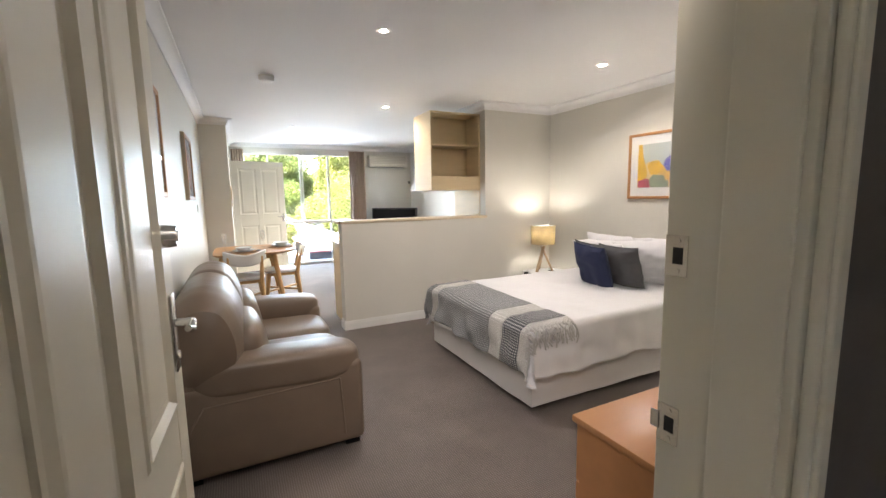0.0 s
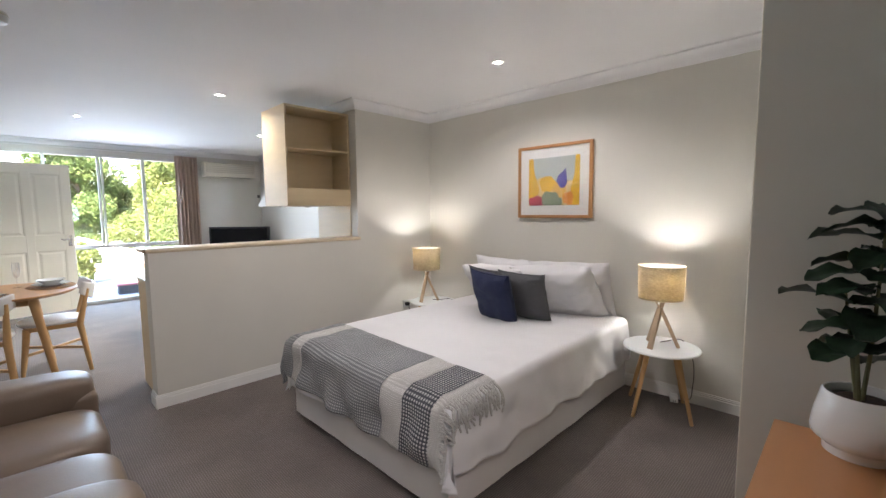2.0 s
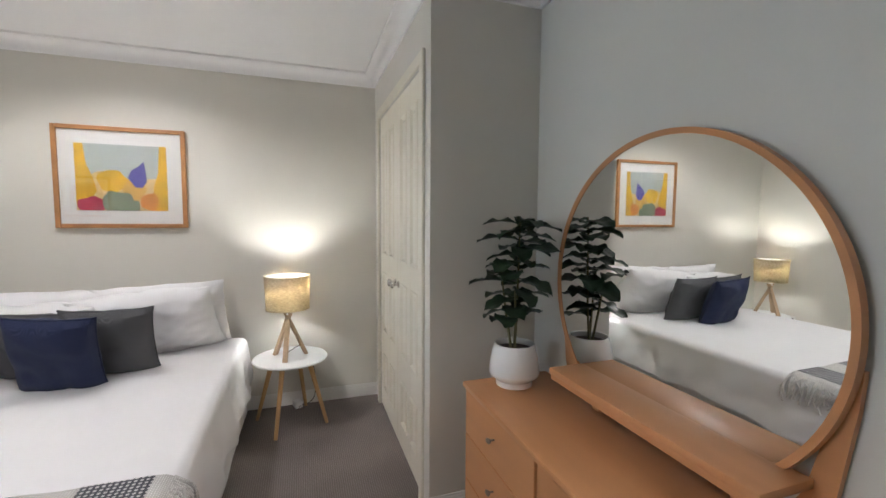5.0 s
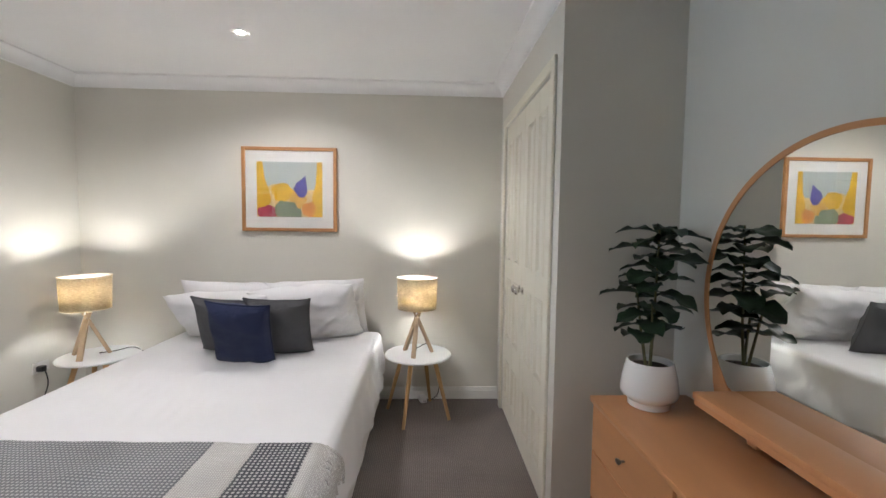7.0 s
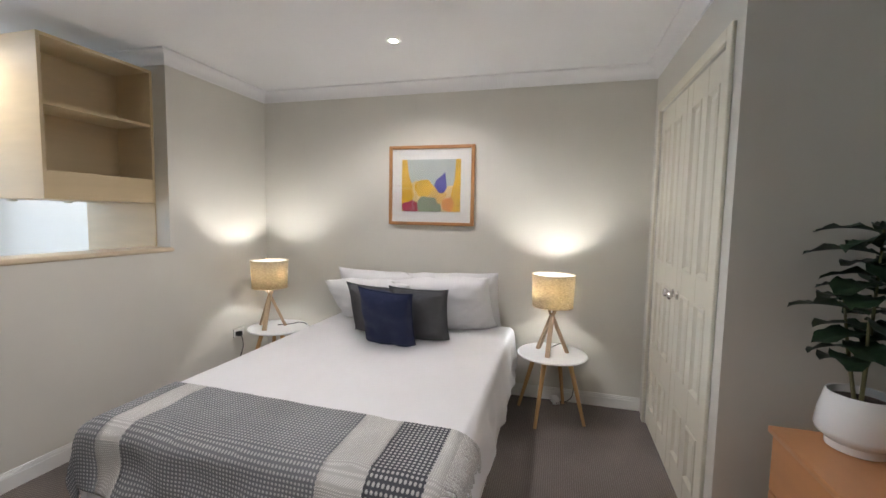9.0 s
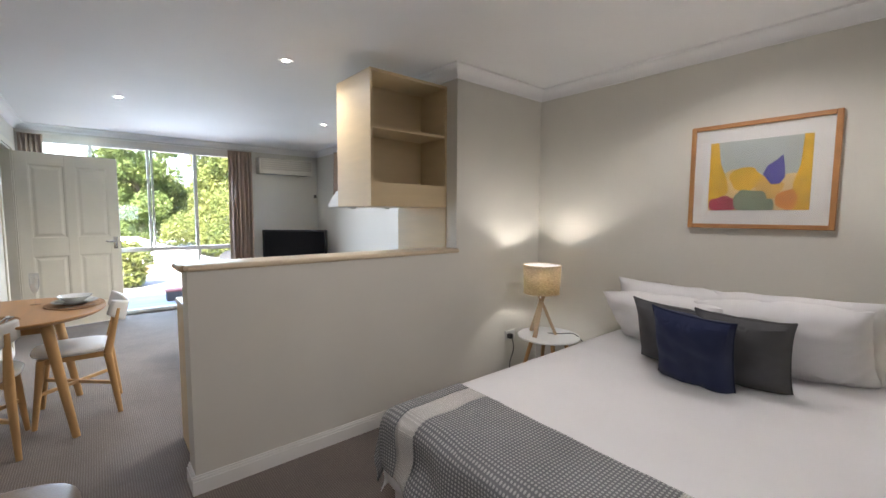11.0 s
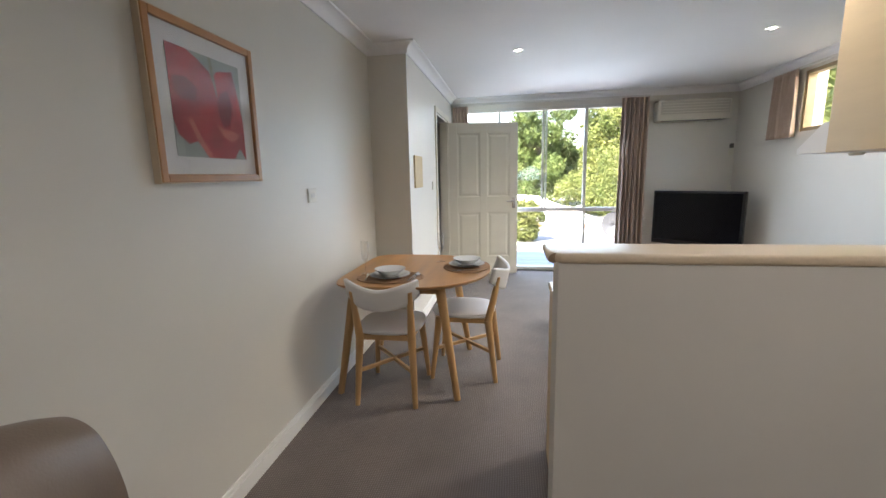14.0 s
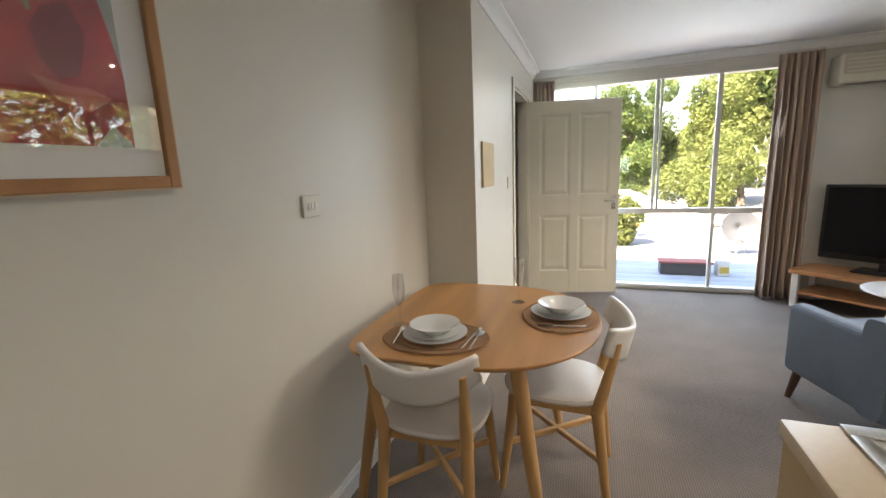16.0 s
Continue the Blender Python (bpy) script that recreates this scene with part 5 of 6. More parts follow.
side_table((3.355, 1.678, 0), 158)
table_lamp((3.34, 1.688, 0.448), 170)
side_table((3.31, 3.84, 0), 140)
table_lamp((3.27, 3.885, 0.448), 195)
for a, pts in (("lamp_cord", [(3.42, 1.70, 0.452), (3.47, 1.68, 0.452), (3.555, 1.60, 0.452), (3.59, 1.55, 0.35), (3.52, 1.52, 0.15), (3.56, 1.56, 0.03), (3.585, 1.66, 0.012), (3.58, 1.80, 0.01)]), ("lamp_cord", [(3.33, 3.86, 0.452), (3.37, 3.80, 0.453), (3.43, 3.66, 0.452), (3.47, 3.62, 0.2), (3.46, 3.74, 0.03)])):
    e = thing(a, "thin black lamp cord running to the floor", "cord", pts[0])
    cu = bpy.data.curves.new("cord", "CURVE")
    cu.dimensions, cu.bevel_depth, cu.bevel_resolution = "3D", 0.003, 2
    sp = cu.splines.new("BEZIER")
    sp.bezier_points.add(len(pts) - 1)
    for bp, p in zip(sp.bezier_points, pts):
        bp.co = Vector(p) - Vector(pts[0])
        bp.handle_left_type = bp.handle_right_type = "AUTO"
    cu.materials.append(DARK)
    ob = new("cord", cu)
    ob.parent = e

# ---- pictures ----
FRAMEW = material("honey_wood_frame", (0.42, 0.20, 0.075), 0.4, spread=0.15, scale=10, stretch=(1, 1, 1), grain=0.05)
MATB = material("white_mount_board", (0.74, 0.73, 0.71), 0.8, spread=0.02, scale=5)
GLAZE = thin_glass("picture_glass", 0.075)


def paint(name, c, spread=0.18):
    return material(name, c, 0.7, spread=spread, scale=9, grain=0.1)


def outline(cx, cz, rx, rz, n=28, wob=0.0, seed=0, p=1.0):
    pts = []
    for k in range(n):
        a = 2 * math.pi * k / n
        r = 1 + wob * noise.noise(Vector((math.cos(a) * 1.4 + seed, math.sin(a) * 1.4, seed)))
        c, s = math.cos(a), math.sin(a)
        pts.append((cx + rx * r * math.copysign(abs(c) ** p, c), cz + rz * r * math.copysign(abs(s) ** p, s)))
    return pts


def picture(at, rz, w, h, fw, mw, label, ground, patches, lip=None):
    """A framed picture: x across, z up, facing -y. patches: (material, outline points in art units 0..1)."""
    e = thing("framed_picture", label, "picture", at, rz)
    for b in ((-w / 2, -0.03, -h / 2, -w / 2 + fw, 0, h / 2), (w / 2 - fw, -0.03, -h / 2, w / 2, 0, h / 2), (-w / 2 + fw, -0.03, -h / 2, w / 2 - fw, 0, -h / 2 + fw), (-w / 2 + fw, -0.03, h / 2 - fw, w / 2 - fw, 0, h / 2)):
        part("frame_bar", boxes(b, bevel=0.004), FRAMEW, e)
    part("mount", boxes((-w / 2 + fw, -0.016, -h / 2 + fw, w / 2 - fw, -0.002, h / 2 - fw)), MATB, e, "white mount")
    aw, ah = w - 2 * fw - 2 * mw, h - 2 * fw - 2 * mw
    part("art_sheet", boxes((-aw / 2, -0.0175, -ah / 2, aw / 2, -0.016, ah / 2)), ground, e, "abstract print")
    for k, (m, pts) in enumerate(patches):
        bm = bmesh.new()
        y = -0.0179 - 0.0003 * k
        bm.faces.new([bm.verts.new((-aw / 2 + aw * min(1, max(0, px)), y, -ah / 2 + ah * min(1, max(0, pz)))) for px, pz in pts])
        part("paint_patch", bm, m, e)
    p = part("glass", boxes((-w / 2 + fw, -0.0245, -h / 2 + fw, w / 2 - fw, -0.023, h / 2 - fw)), GLAZE, e, "clear glass")
    p.visible_shadow = False
    if lip:
        for b in ((-w / 2 - 0.004, -0.026, -h / 2 - 0.004, -w / 2, 0, h / 2 + 0.004), (w / 2, -0.026, -h / 2 - 0.004, w / 2 + 0.004, 0, h / 2 + 0.004), (-w / 2, -0.026, -h / 2 - 0.004, w / 2, 0, -h / 2), (-w / 2, -0.026, h / 2, w / 2, 0, h / 2 + 0.004)):
            part("frame_edge", boxes(b), lip, e, "pale frame edge")
    return e


P_YEL, P_OCH, P_BLU, P_RED, P_GRN = paint("yellow_paint", (0.70, 0.42, 0.03)), paint("ochre_paint", (0.66, 0.40, 0.10)), paint("violet_blue_paint", (0.10, 0.09, 0.34)), paint("crimson_paint", (0.42, 0.05, 0.09)), paint("grey_green_paint", (0.22, 0.27, 0.18))
P_SKY, P_ORG, P_SND = paint("grey_blue_paint", (0.42, 0.46, 0.44), 0.06), paint("orange_paint", (0.70, 0.27, 0.05)), paint("sand_paint", (0.68, 0.50, 0.24))
picture((XR, 2.653, 1.606), -90, 0.70, 0.625, 0.026, 0.082, "wood-framed abstract print in yellow, violet and green above the bed", P_SKY, [
    (P_SND, [(0.0, 0.0), (1, 0.0), (1, 0.45), (0.85, 0.5), (0.6, 0.46), (0.45, 0.55), (0.25, 0.6), (0.1, 0.5), (0.0, 0.55)]),
    (P_YEL, [(0.0, 1.0), (0.09, 1.0), (0.12, 0.7), (0.18, 0.5), (0.22, 0.3), (0.12, 0.1), (0.0, 0.1)]),
    (P_YEL, outline(0.38, 0.45, 0.16, 0.17, wob=0.3, seed=2)),
    (P_OCH, outline(0.62, 0.32, 0.13, 0.16, wob=0.3, seed=5)),
    (P_YEL, [(0.92, 1.0), (1.0, 1.0), (1.0, 0.0), (0.86, 0.0), (0.84, 0.35), (0.9, 0.6)]),
    (P_BLU, [(0.56, 0.5), (0.60, 0.62), (0.68, 0.68), (0.74, 0.76), (0.76, 0.6), (0.77, 0.45), (0.72, 0.36), (0.64, 0.36)]),
    (P_RED, outline(0.16, 0.08, 0.16, 0.13, wob=0.3, seed=7)),
    (P_GRN, outline(0.45, 0.12, 0.16, 0.18, wob=0.3, seed=9, p=0.7)),
    (P_ORG, outline(0.80, 0.14, 0.10, 0.14, wob=0.3, seed=11)),
    (P_GRN, outline(0.63, 0.06, 0.05, 0.10, wob=0.2, seed=12, p=0.7))])
R_BG, R_RED, R_DK, R_LT, R_GR = paint("grey_green_wash", (0.33, 0.36, 0.33), 0.12), paint("tulip_red_paint", (0.42, 0.045, 0.05), 0.35), paint("dark_red_paint", (0.22, 0.02, 0.03), 0.3), paint("rose_paint", (0.55, 0.16, 0.13), 0.25), paint("stalk_paint", (0.25, 0.26, 0.17))
PALE_LIP = material("limed_frame_edge", (0.62, 0.50, 0.36), 0.5, spread=0.05, scale=9)
picture((XL, 4.412, 1.637), 90, 0.56, 0.555, 0.028, 0.062, "wood-framed print of a large red flower shape over the dining table", R_BG, [
    (R_RED, [(0.0, 1.0), (0.24, 1.0), (0.40, 0.93), (0.52, 0.86), (0.57, 0.80), (0.64, 0.88), (0.88, 0.93), (0.92, 0.80), (0.96, 0.62), (1.0, 0.40), (1.0, 0.0), (0.90, 0.12), (0.80, 0.0), (0.42, 0.0), (0.30, 0.16), (0.16, 0.12), (0.04, 0.20), (0.0, 0.34)]),
    (R_DK, [(0.04, 0.72), (0.20, 0.74), (0.34, 0.66), (0.30, 0.54), (0.14, 0.52), (0.05, 0.58)]),
    (R_DK, [(0.60, 0.56), (0.66, 0.66), (0.78, 0.72), (0.84, 0.56), (0.78, 0.36), (0.68, 0.32), (0.62, 0.42)]),
    (R_LT, [(0.18, 0.34), (0.22, 0.38), (0.34, 0.18), (0.46, 0.02), (0.40, 0.0), (0.28, 0.14)]),
    (R_LT, [(0.56, 0.34), (0.66, 0.22), (0.80, 0.18), (0.92, 0.26), (0.82, 0.30), (0.70, 0.30)]),
    (R_GR, [(0.52, 1.0), (0.54, 0.86), (0.60, 0.62), (0.62, 0.63), (0.59, 0.86), (0.57, 1.0)])], PALE_LIP)
picture((XL, 2.56, 1.667), 90, 0.62, 0.58, 0.028, 0.07, "wood-framed print in muted pink and grey over the sofa", R_BG, [
    (R_LT, outline(0.5, 0.45, 0.34, 0.36, wob=0.4, seed=3)), (R_RED, outline(0.55, 0.5, 0.18, 0.2, wob=0.4, seed=8))], PALE_LIP)

# ---- dresser, mirror and plant ----
DX0, DX1, DY0, DY1, DZ = 0.94, 2.08, Y0 + 0.018, 0.952, 0.676
PEWTER = material("dark_pewter", (0.22, 0.19, 0.17), 0.35, 1.0, spread=0.15, scale=40)
e = thing("dresser", "orange beech veneer chest of drawers against the wall", "dresser", (DX0, DY0, 0))
w, d = DX1 - DX0, DY1 - DY0
part("top_board", boxes((0, 0, DZ - 0.022, w, d, DZ), bevel=0.003), BEECH, e, "", True)
part("side_panel", boxes((0.006, 0.0, 0, 0.024, d - 0.03, DZ - 0.022)), BEECH, e)
part("side_panel", boxes((w - 0.024, 0.0, 0, w - 0.006, d - 0.03, DZ - 0.022)), BEECH, e)
part("back_panel", boxes((0.024, 0.0, 0.05, w - 0.024, 0.01, DZ - 0.022)), BEECH, e)
part("plinth", boxes((0.024, d - 0.06, 0, w - 0.024, d - 0.04, 0.06)), BEECH, e)
part("divider", boxes((w / 2 - 0.009, 0.012, 0.06, w / 2 + 0.009, d - 0.034, DZ - 0.022)), BEECH, e)
for c in range(2):
    for r in range(3):
        x0 = 0.012 + c * (w / 2 - 0.005)
        z0 = 0.066 + r * 0.197
        bm = boxes((x0, d - 0.028, z0, x0 + w / 2 - 0.02, d - 0.01, z0 + 0.192), bevel=0.0025)
        dr = part("drawer_front", bm, BEECH, e)
        bm = bmesh.new()
        cx, cz = x0 + w / 4 - 0.01, z0 + 0.105
        lathe(bm, [(0.005, 0), (0.005, 0.012), (0.013, 0.018), (0.016, 0.024), (0.012, 0.028), (0.001, 0.029)], seg=18)
        bmesh.ops.transform(bm, matrix=Matrix.Translation((cx, d - 0.01, cz)) @ Matrix.Rotation(radians(-90), 4, "X") @ Matrix.Diagonal((1.0, 0.6, 1, 1)), verts=bm.verts)
        part("drawer_knob", bm, PEWTER, dr, "oval pewter knob", True)

MIRROR = glassy("mirror_silver", (0.86, 0.88, 0.86), 0.0, True)
MX, MZ, MR = 1.458, 1.13, 0.50
e = thing("dresser_mirror", "large round mirror in a wooden rim on a shelf stand", "mirror", (MX, 0.565, DZ))
mz = MZ - DZ
bm = bmesh.new()
n = 96
rings = []
for k in range(n + 1):
    a = radians(-52) + radians(284) * k / n
    c, s = math.cos(a), math.sin(a)
    rings.append([bm.verts.new((c * r, y, mz + s * r)) for r, y in ((MR - 0.017, 0.0), (MR - 0.017, 0.012), (MR, 0.014), (MR, -0.010))])
for a, b in zip(rings, rings[1:]):
    for j in range(4):
        bm.faces.new((a[j], a[(j + 1) % 4], b[(j + 1) % 4], b[j]))
bm.faces.new(rings[0]), bm.faces.new(rings[-1][::-1])
part("mirror_rim", bm, BEECH, e, "bent beech rim", True)
bm = bmesh.new()
pts = []
zc = 0.136 - mz
for k in range(97):
    a = 2 * math.pi * k / 97
    pts.append((math.cos(a) * (MR - 0.015), max(math.sin(a) * (MR - 0.015), zc)))
f0 = [bm.verts.new((x, 0.009, mz + z)) for x, z in pts]
f1 = [bm.verts.new((x, 0.004, mz + z)) for x, z in pts]
bm.faces.new(f0)
bm.faces.new(f1[::-1])
for k in range(97):
    bm.faces.new((f0[k], f0[(k + 1) % 97], f1[(k + 1) % 97], f1[k]))
part("mirror_glass", bm, MIRROR, e, "clear silver mirror glass")
part("shelf", boxes((-0.429, -0.012, 0.112, 0.331, 0.155, 0.136), bevel=0.004), BEECH, e, "", True)
part("shelf_lip", boxes((-0.424, 0.135, 0.092, 0.326, 0.150, 0.112), bevel=0.002), BEECH, e)
for x in (-0.30, 0.22):
    part("shelf_foot", boxes((x - 0.02, -0.012, 0.0, x + 0.02, 0.03, 0.112), bevel=0.002), BEECH, e)
for s in (-1, 1):
    bm = bmesh.new()
    prof = [(0.36, 0.0), (0.436, 0.0), (0.468, 0.12), (MR - 0.008, mz - 0.14), (MR - 0.004, mz - 0.06), (MR - 0.035, mz - 0.06), (MR - 0.05, mz - 0.17), (0.41, 0.10)]
    a = [bm.verts.new((s * x, -0.014, z)) for x, z in prof]
    b = [bm.verts.new((s * x, -0.03, z)) for x, z in prof]
    bm.faces.new(a), bm.faces.new(b[::-1])
    for k in range(len(prof)):
        bm.faces.new((a[k], a[(k + 1) % len(prof)], b[(k + 1) % len(prof)], b[k]))
    part("support", bm, BEECH, e, "shaped wooden upright")

CERAMIC = material("white_glazed_ceramic", (0.78, 0.77, 0.75), 0.18, spread=0.015, scale=5)
SOIL = material("dark_potting_soil", (0.06, 0.04, 0.03), 0.95, spread=0.4, scale=60, grain=1.0, grain_scale=90)
e = thing("potted_plant", "artificial fiddle-leaf plant in a white ceramic pot", "plant", (1.985, 0.76, DZ))
bm = bmesh.new()
lathe(bm, [(0.001, 0.001), (0.070, 0.001), (0.075, 0.004), (0.076, 0.026), (0.084, 0.034), (0.100, 0.046), (0.104, 0.060), (0.098, 0.11), (0.084, 0.172), (0.081, 0.177), (0.077, 0.175), (0.080, 0.150)], seg=48)
part("pot", bm, CERAMIC, e, "white ceramic pot with a stepped foot", True)
bm = bmesh.new()
lathe(bm, [(0.079, 0.150), (0.05, 0.158), (0.02, 0.153), (0.001, 0.157)], seg=24)
part("soil", bm, SOIL, e, "dark potting soil")
STEM = material("green_brown_stem", (0.14, 0.13, 0.06), 0.7, spread=0.2, scale=20)
LEAFM = material("dark_green_leaf", (0.022, 0.046, 0.022), 0.40, spread=0.35, scale=14, rand=0.25)
rng = random.Random(12)
stems = [((0.0, 0.0), (0.008, -0.02, 0.70)), ((0.012, 0.01), (0.03, 0.05, 0.46)), ((-0.012, 0.006), (-0.05, 0.03, 0.42))]
bm = bmesh.new()
for (x, y), t in stems:
    mid = Vector((x * 0.5 + t[0] * 0.6, y * 0.5 + t[1] * 0.5, 0.3))
    tube(bm, (x, y, 0.15), mid, 0.006, 0.005, 8)
    tube(bm, mid, t, 0.005, 0.003, 8)
part("stem", bm, STEM, e, "", True)
leafmeshes = []
for v in range(4):
    bm = bmesh.new()
    cup, twist = rng.uniform(0.02, 0.06), rng.uniform(-0.3, 0.3)

    def lf(u, w_, cup=cup, twist=twist, v=v):
        x = u
        half = 0.36 * (math.sin(math.pi * min(1, u * 0.94 + 0.05)) ** 0.7) * (0.62 + 0.5 * u)
        y = (w_ * 2 - 1) * half
        z = -0.35 * u * u + 0.22 * abs(w_ * 2 - 1) * half + 0.05 * math.sin(u * 14 + v + 4 * w_) * abs(w_ * 2 - 1) + twist * y * u + 0.12 * u
        return Vector((x, y, z))
    sheet(bm, 9, 7, lf)
    ob = part("leaf", bm, LEAFM, e, "", True)
    leafmeshes.append(ob.data)
    ob.matrix_basis = pose(0, 0, 0.45 + 0.06 * v, 0, -4, 90 * v + 30) @ Matrix.Scale(0.15, 4)
for k in range(32):
    z = 0.26 + 0.43 * (k / 31) ** 0.9
    st = stems[k % 3]
    if z > st[1][2] + 0.01:
        st = stems[0]
    f = (z - 0.15) / (st[1][2] - 0.15)
    x, y = st[0][0] + (st[1][0] - st[0][0]) * f, st[0][1] + (st[1][1] - st[0][1]) * f
    ob = new("leaf", leafmeshes[k % 4])
    ob.parent = e
    s = rng.uniform(0.14, 0.195) * (1.0 if z < 0.5 else 0.92)
    ob.matrix_basis = pose(x, y, z, rng.uniform(-14, 14), rng.uniform(-16, 10), k * 137.5 + rng.uniform(-15, 15)) @ Matrix.Scale(s, 4)

# ---- the leather sofa ----
LEATHER = material("taupe_brown_leather", (0.175, 0.127, 0.092), 0.40, spread=0.12, scale=3.5, grain=0.35, grain_scale=170)
e = thing("sofa", "two-seat taupe brown leather sofa with padded arms", "sofa", (0.145, 2.88, 0))
SX0, SX1, SY = -0.44, 0.455, 0.74   # back and front from the middle, half length


def sofa_part(name, build, label=""):
    bm = bmesh.new()
    build(bm)
    return part(name, bm, LEATHER, e, label, True)


ROLL = [(-0.30, 0.44), (-0.43, 0.47), (-0.45, 0.64), (-0.435, 0.79), (-0.37, 0.90), (-0.28, 0.935), (-0.185, 0.905), (-0.13, 0.82), (-0.095, 0.69), (-0.10, 0.56), (-0.16, 0.48)]


def roll_at(u, s, v):
    """A place on the headrest: u round its section, v from the sofa's middle (0) to its end (1), on the side s."""
    n = len(ROLL)
    i, f = int(u * n) % n, u * n - int(u * n)
    p = [Vector(ROLL[(i + k) % n]) for k in (-1, 0, 1, 2)]
    q = 0.5 * ((2 * p[1]) + (p[2] - p[0]) * f + (2 * p[0] - 5 * p[1] + 4 * p[2] - p[3]) * f * f + (3 * p[1] - p[0] - 3 * p[2] + p[3]) * f ** 3)
    c = Vector((-0.26, 0.68))
    k = 1.0 - 0.10 * math.exp(-(v / 0.045) ** 2) - 0.30 * max(0.0, (v - 0.45) / 0.55) ** 2.6
    k *= (1 + 0.010 * noise.noise(Vector((u * 5, v * 6, s))) + 0.012 * noise.noise(Vector((u * 2, v * 13, s * 3))))
    q = c + (q - c) * k
    return Vector((q.x, s * (0.002 + 0.725 * v), q.y))


def head_roll(bm, s, nu=56, nv=30):
    rows = [[bm.verts.new(roll_at(i / nu, s, j / nv)) for i in range(nu)] for j in range(nv + 1)]
    c = Vector((-0.26, s * 0.74, 0.68))
    for k in (0.75, 0.4, 0.1):
        rows.append([bm.verts.new(Vector((c.x + (v.co.x - c.x) * k, s * (0.727 + 0.04 * (1 - k * k)), c.z + (v.co.z - c.z) * k))) for v in rows[nv]])
    for a, b in zip(rows, rows[1:]):
        for i in range(nu):
            bm.faces.new((a[i], a[(i + 1) % nu], b[(i + 1) % nu], b[i]))
    bm.faces.new(rows[0]), bm.faces.new(rows[-1])


sofa_part("seat_base", lambda b: box(b, SX0 + 0.05, -SY + 0.2, 0.06, SX1 - 0.04, SY - 0.2, 0.30, bevel=0.025, seg=3))
sofa_part("back_frame", lambda b: box(b, SX0, -SY + 0.02, 0.06, SX0 + 0.16, SY - 0.02, 0.74, bevel=0.05, seg=4))
for s in (-1, 1):
    y0, y1 = sorted((s * SY, s * (SY - 0.24)))
    sofa_part("arm_panel", lambda b: box(b, SX0 + 0.01, y0 + 0.008, 0.045, SX1, y1 - 0.015, 0.50, bevel=0.035, seg=4), "padded outer arm panel")
    sofa_part("arm_pad", lambda b: blob(b, 0.045, (y0 + y1) / 2, 0.505, 0.81, 0.26, 0.185, p=0.48, m=Matrix.Rotation(radians(1.5), 4, "Y"), warp=0.012, seed=s + 3), "rolled padded arm top")
    bm = bmesh.new()
    yy = s * (SY - 0.010)
    for a, b in (((-0.30, yy, 0.40), (0.33, yy, 0.415)), ((0.33, yy, 0.415), (0.345, yy, 0.10)), ((-0.30, yy, 0.40), (-0.36, yy, 0.30))):
        tube(bm, a, b, 0.006, seg=8)
    part("seam_piping", bm, LEATHER, e, "", True)
    yc = s * 0.255
    sofa_part("seat_cushion", lambda b: blob(b, 0.10, yc, 0.365, 0.70, 0.52, 0.21, p=0.42, warp=0.014, seed=s + 9), "plump leather seat cushion")
    sofa_part("back_cushion", lambda b: blob(b, -0.14, s * 0.30, 0.54, 0.30, 0.60, 0.36, p=0.55, m=Matrix.Rotation(radians(-10), 4, "Y"), warp=0.016, seed=s + 15), "plump leather back cushion")
    sofa_part("head_roll", lambda b: head_roll(b, s), "rounded leather headrest roll")
    for x in (SX0 + 0.07, SX1 - 0.06):
        bm = bmesh.new()
        box(bm, x - 0.04, s * (SY - 0.1) - 0.04, 0.0, x + 0.04, s * (SY - 0.1) + 0.04, 0.06, bevel=0.006)
        part("foot", bm, DARK, e, "black block foot")

# ---- dining table and chairs ----
def d_shape(n=64):
    pts = []
    for k in range(n):
        a = 2 * math.pi * k / n
        c, s = math.cos(a), math.sin(a)
        p = 0.95 if c > 0 else 0.26
        pts.append((0.215 + (0.485 if c > 0 else 0.445) * math.copysign(abs(c) ** p, c), 5.63 + 0.50 * math.copysign(abs(s) ** (p if c > 0 else 0.36), s)))
    return pts


e = thing("dining_table", "light oak dining table with one straight side to the wall", "table", (0.2, 5.63, 0))
bm = bmesh.new()
pts = d_shape()
rings = []
for z, i in ((0.718, 0.05), (0.734, 0.004), (0.742, 0.0), (0.745, 0.004)):
    rings.append([bm.verts.new((0.2 + (x - 0.2) * (1 - i) - 0.2, 5.63 + (y - 5.63) * (1 - i) - 5.63, z)) for x, y in pts])
for a, b in zip(rings, rings[1:]):
    for k in range(len(pts)):
        bm.faces.new((a[k], a[(k + 1) % len(pts)], b[(k + 1) % len(pts)], b[k]))
bm.faces.new(rings[0][::-1]), bm.faces.new(rings[-1])
part("tabletop", bm, OAK_FLAT, e, "light oak top with a bevelled edge", True)
for b in ((-0.33, -0.33, 0.66, 0.23, -0.31, 0.718), (-0.33, 0.31, 0.66, 0.23, 0.33, 0.718), (-0.34, -0.31, 0.66, -0.32, 0.31, 0.718), (0.21, -0.31, 0.66, 0.23, 0.31, 0.718)):
    part("apron", boxes(b, bevel=0.002), OAK, e)
for (fx, fy), (tx, ty) in (((-0.44, -0.375), (-0.33, -0.31)), ((0.315, -0.365), (0.21, -0.32)), ((0.315, 0.40), (0.21, 0.32)), ((-0.42, 0.40), (-0.33, 0.31))):
    bm = bmesh.new()
    tube(bm, (tx, ty, 0.718), (fx, fy, 0.0), 0.031, 0.020, 18)
    part("leg", bm, OAK, e, "", True)

SEATW = material("white_vinyl_seat", (0.70, 0.69, 0.68), 0.4, spread=0.03, scale=6, grain=0.15)


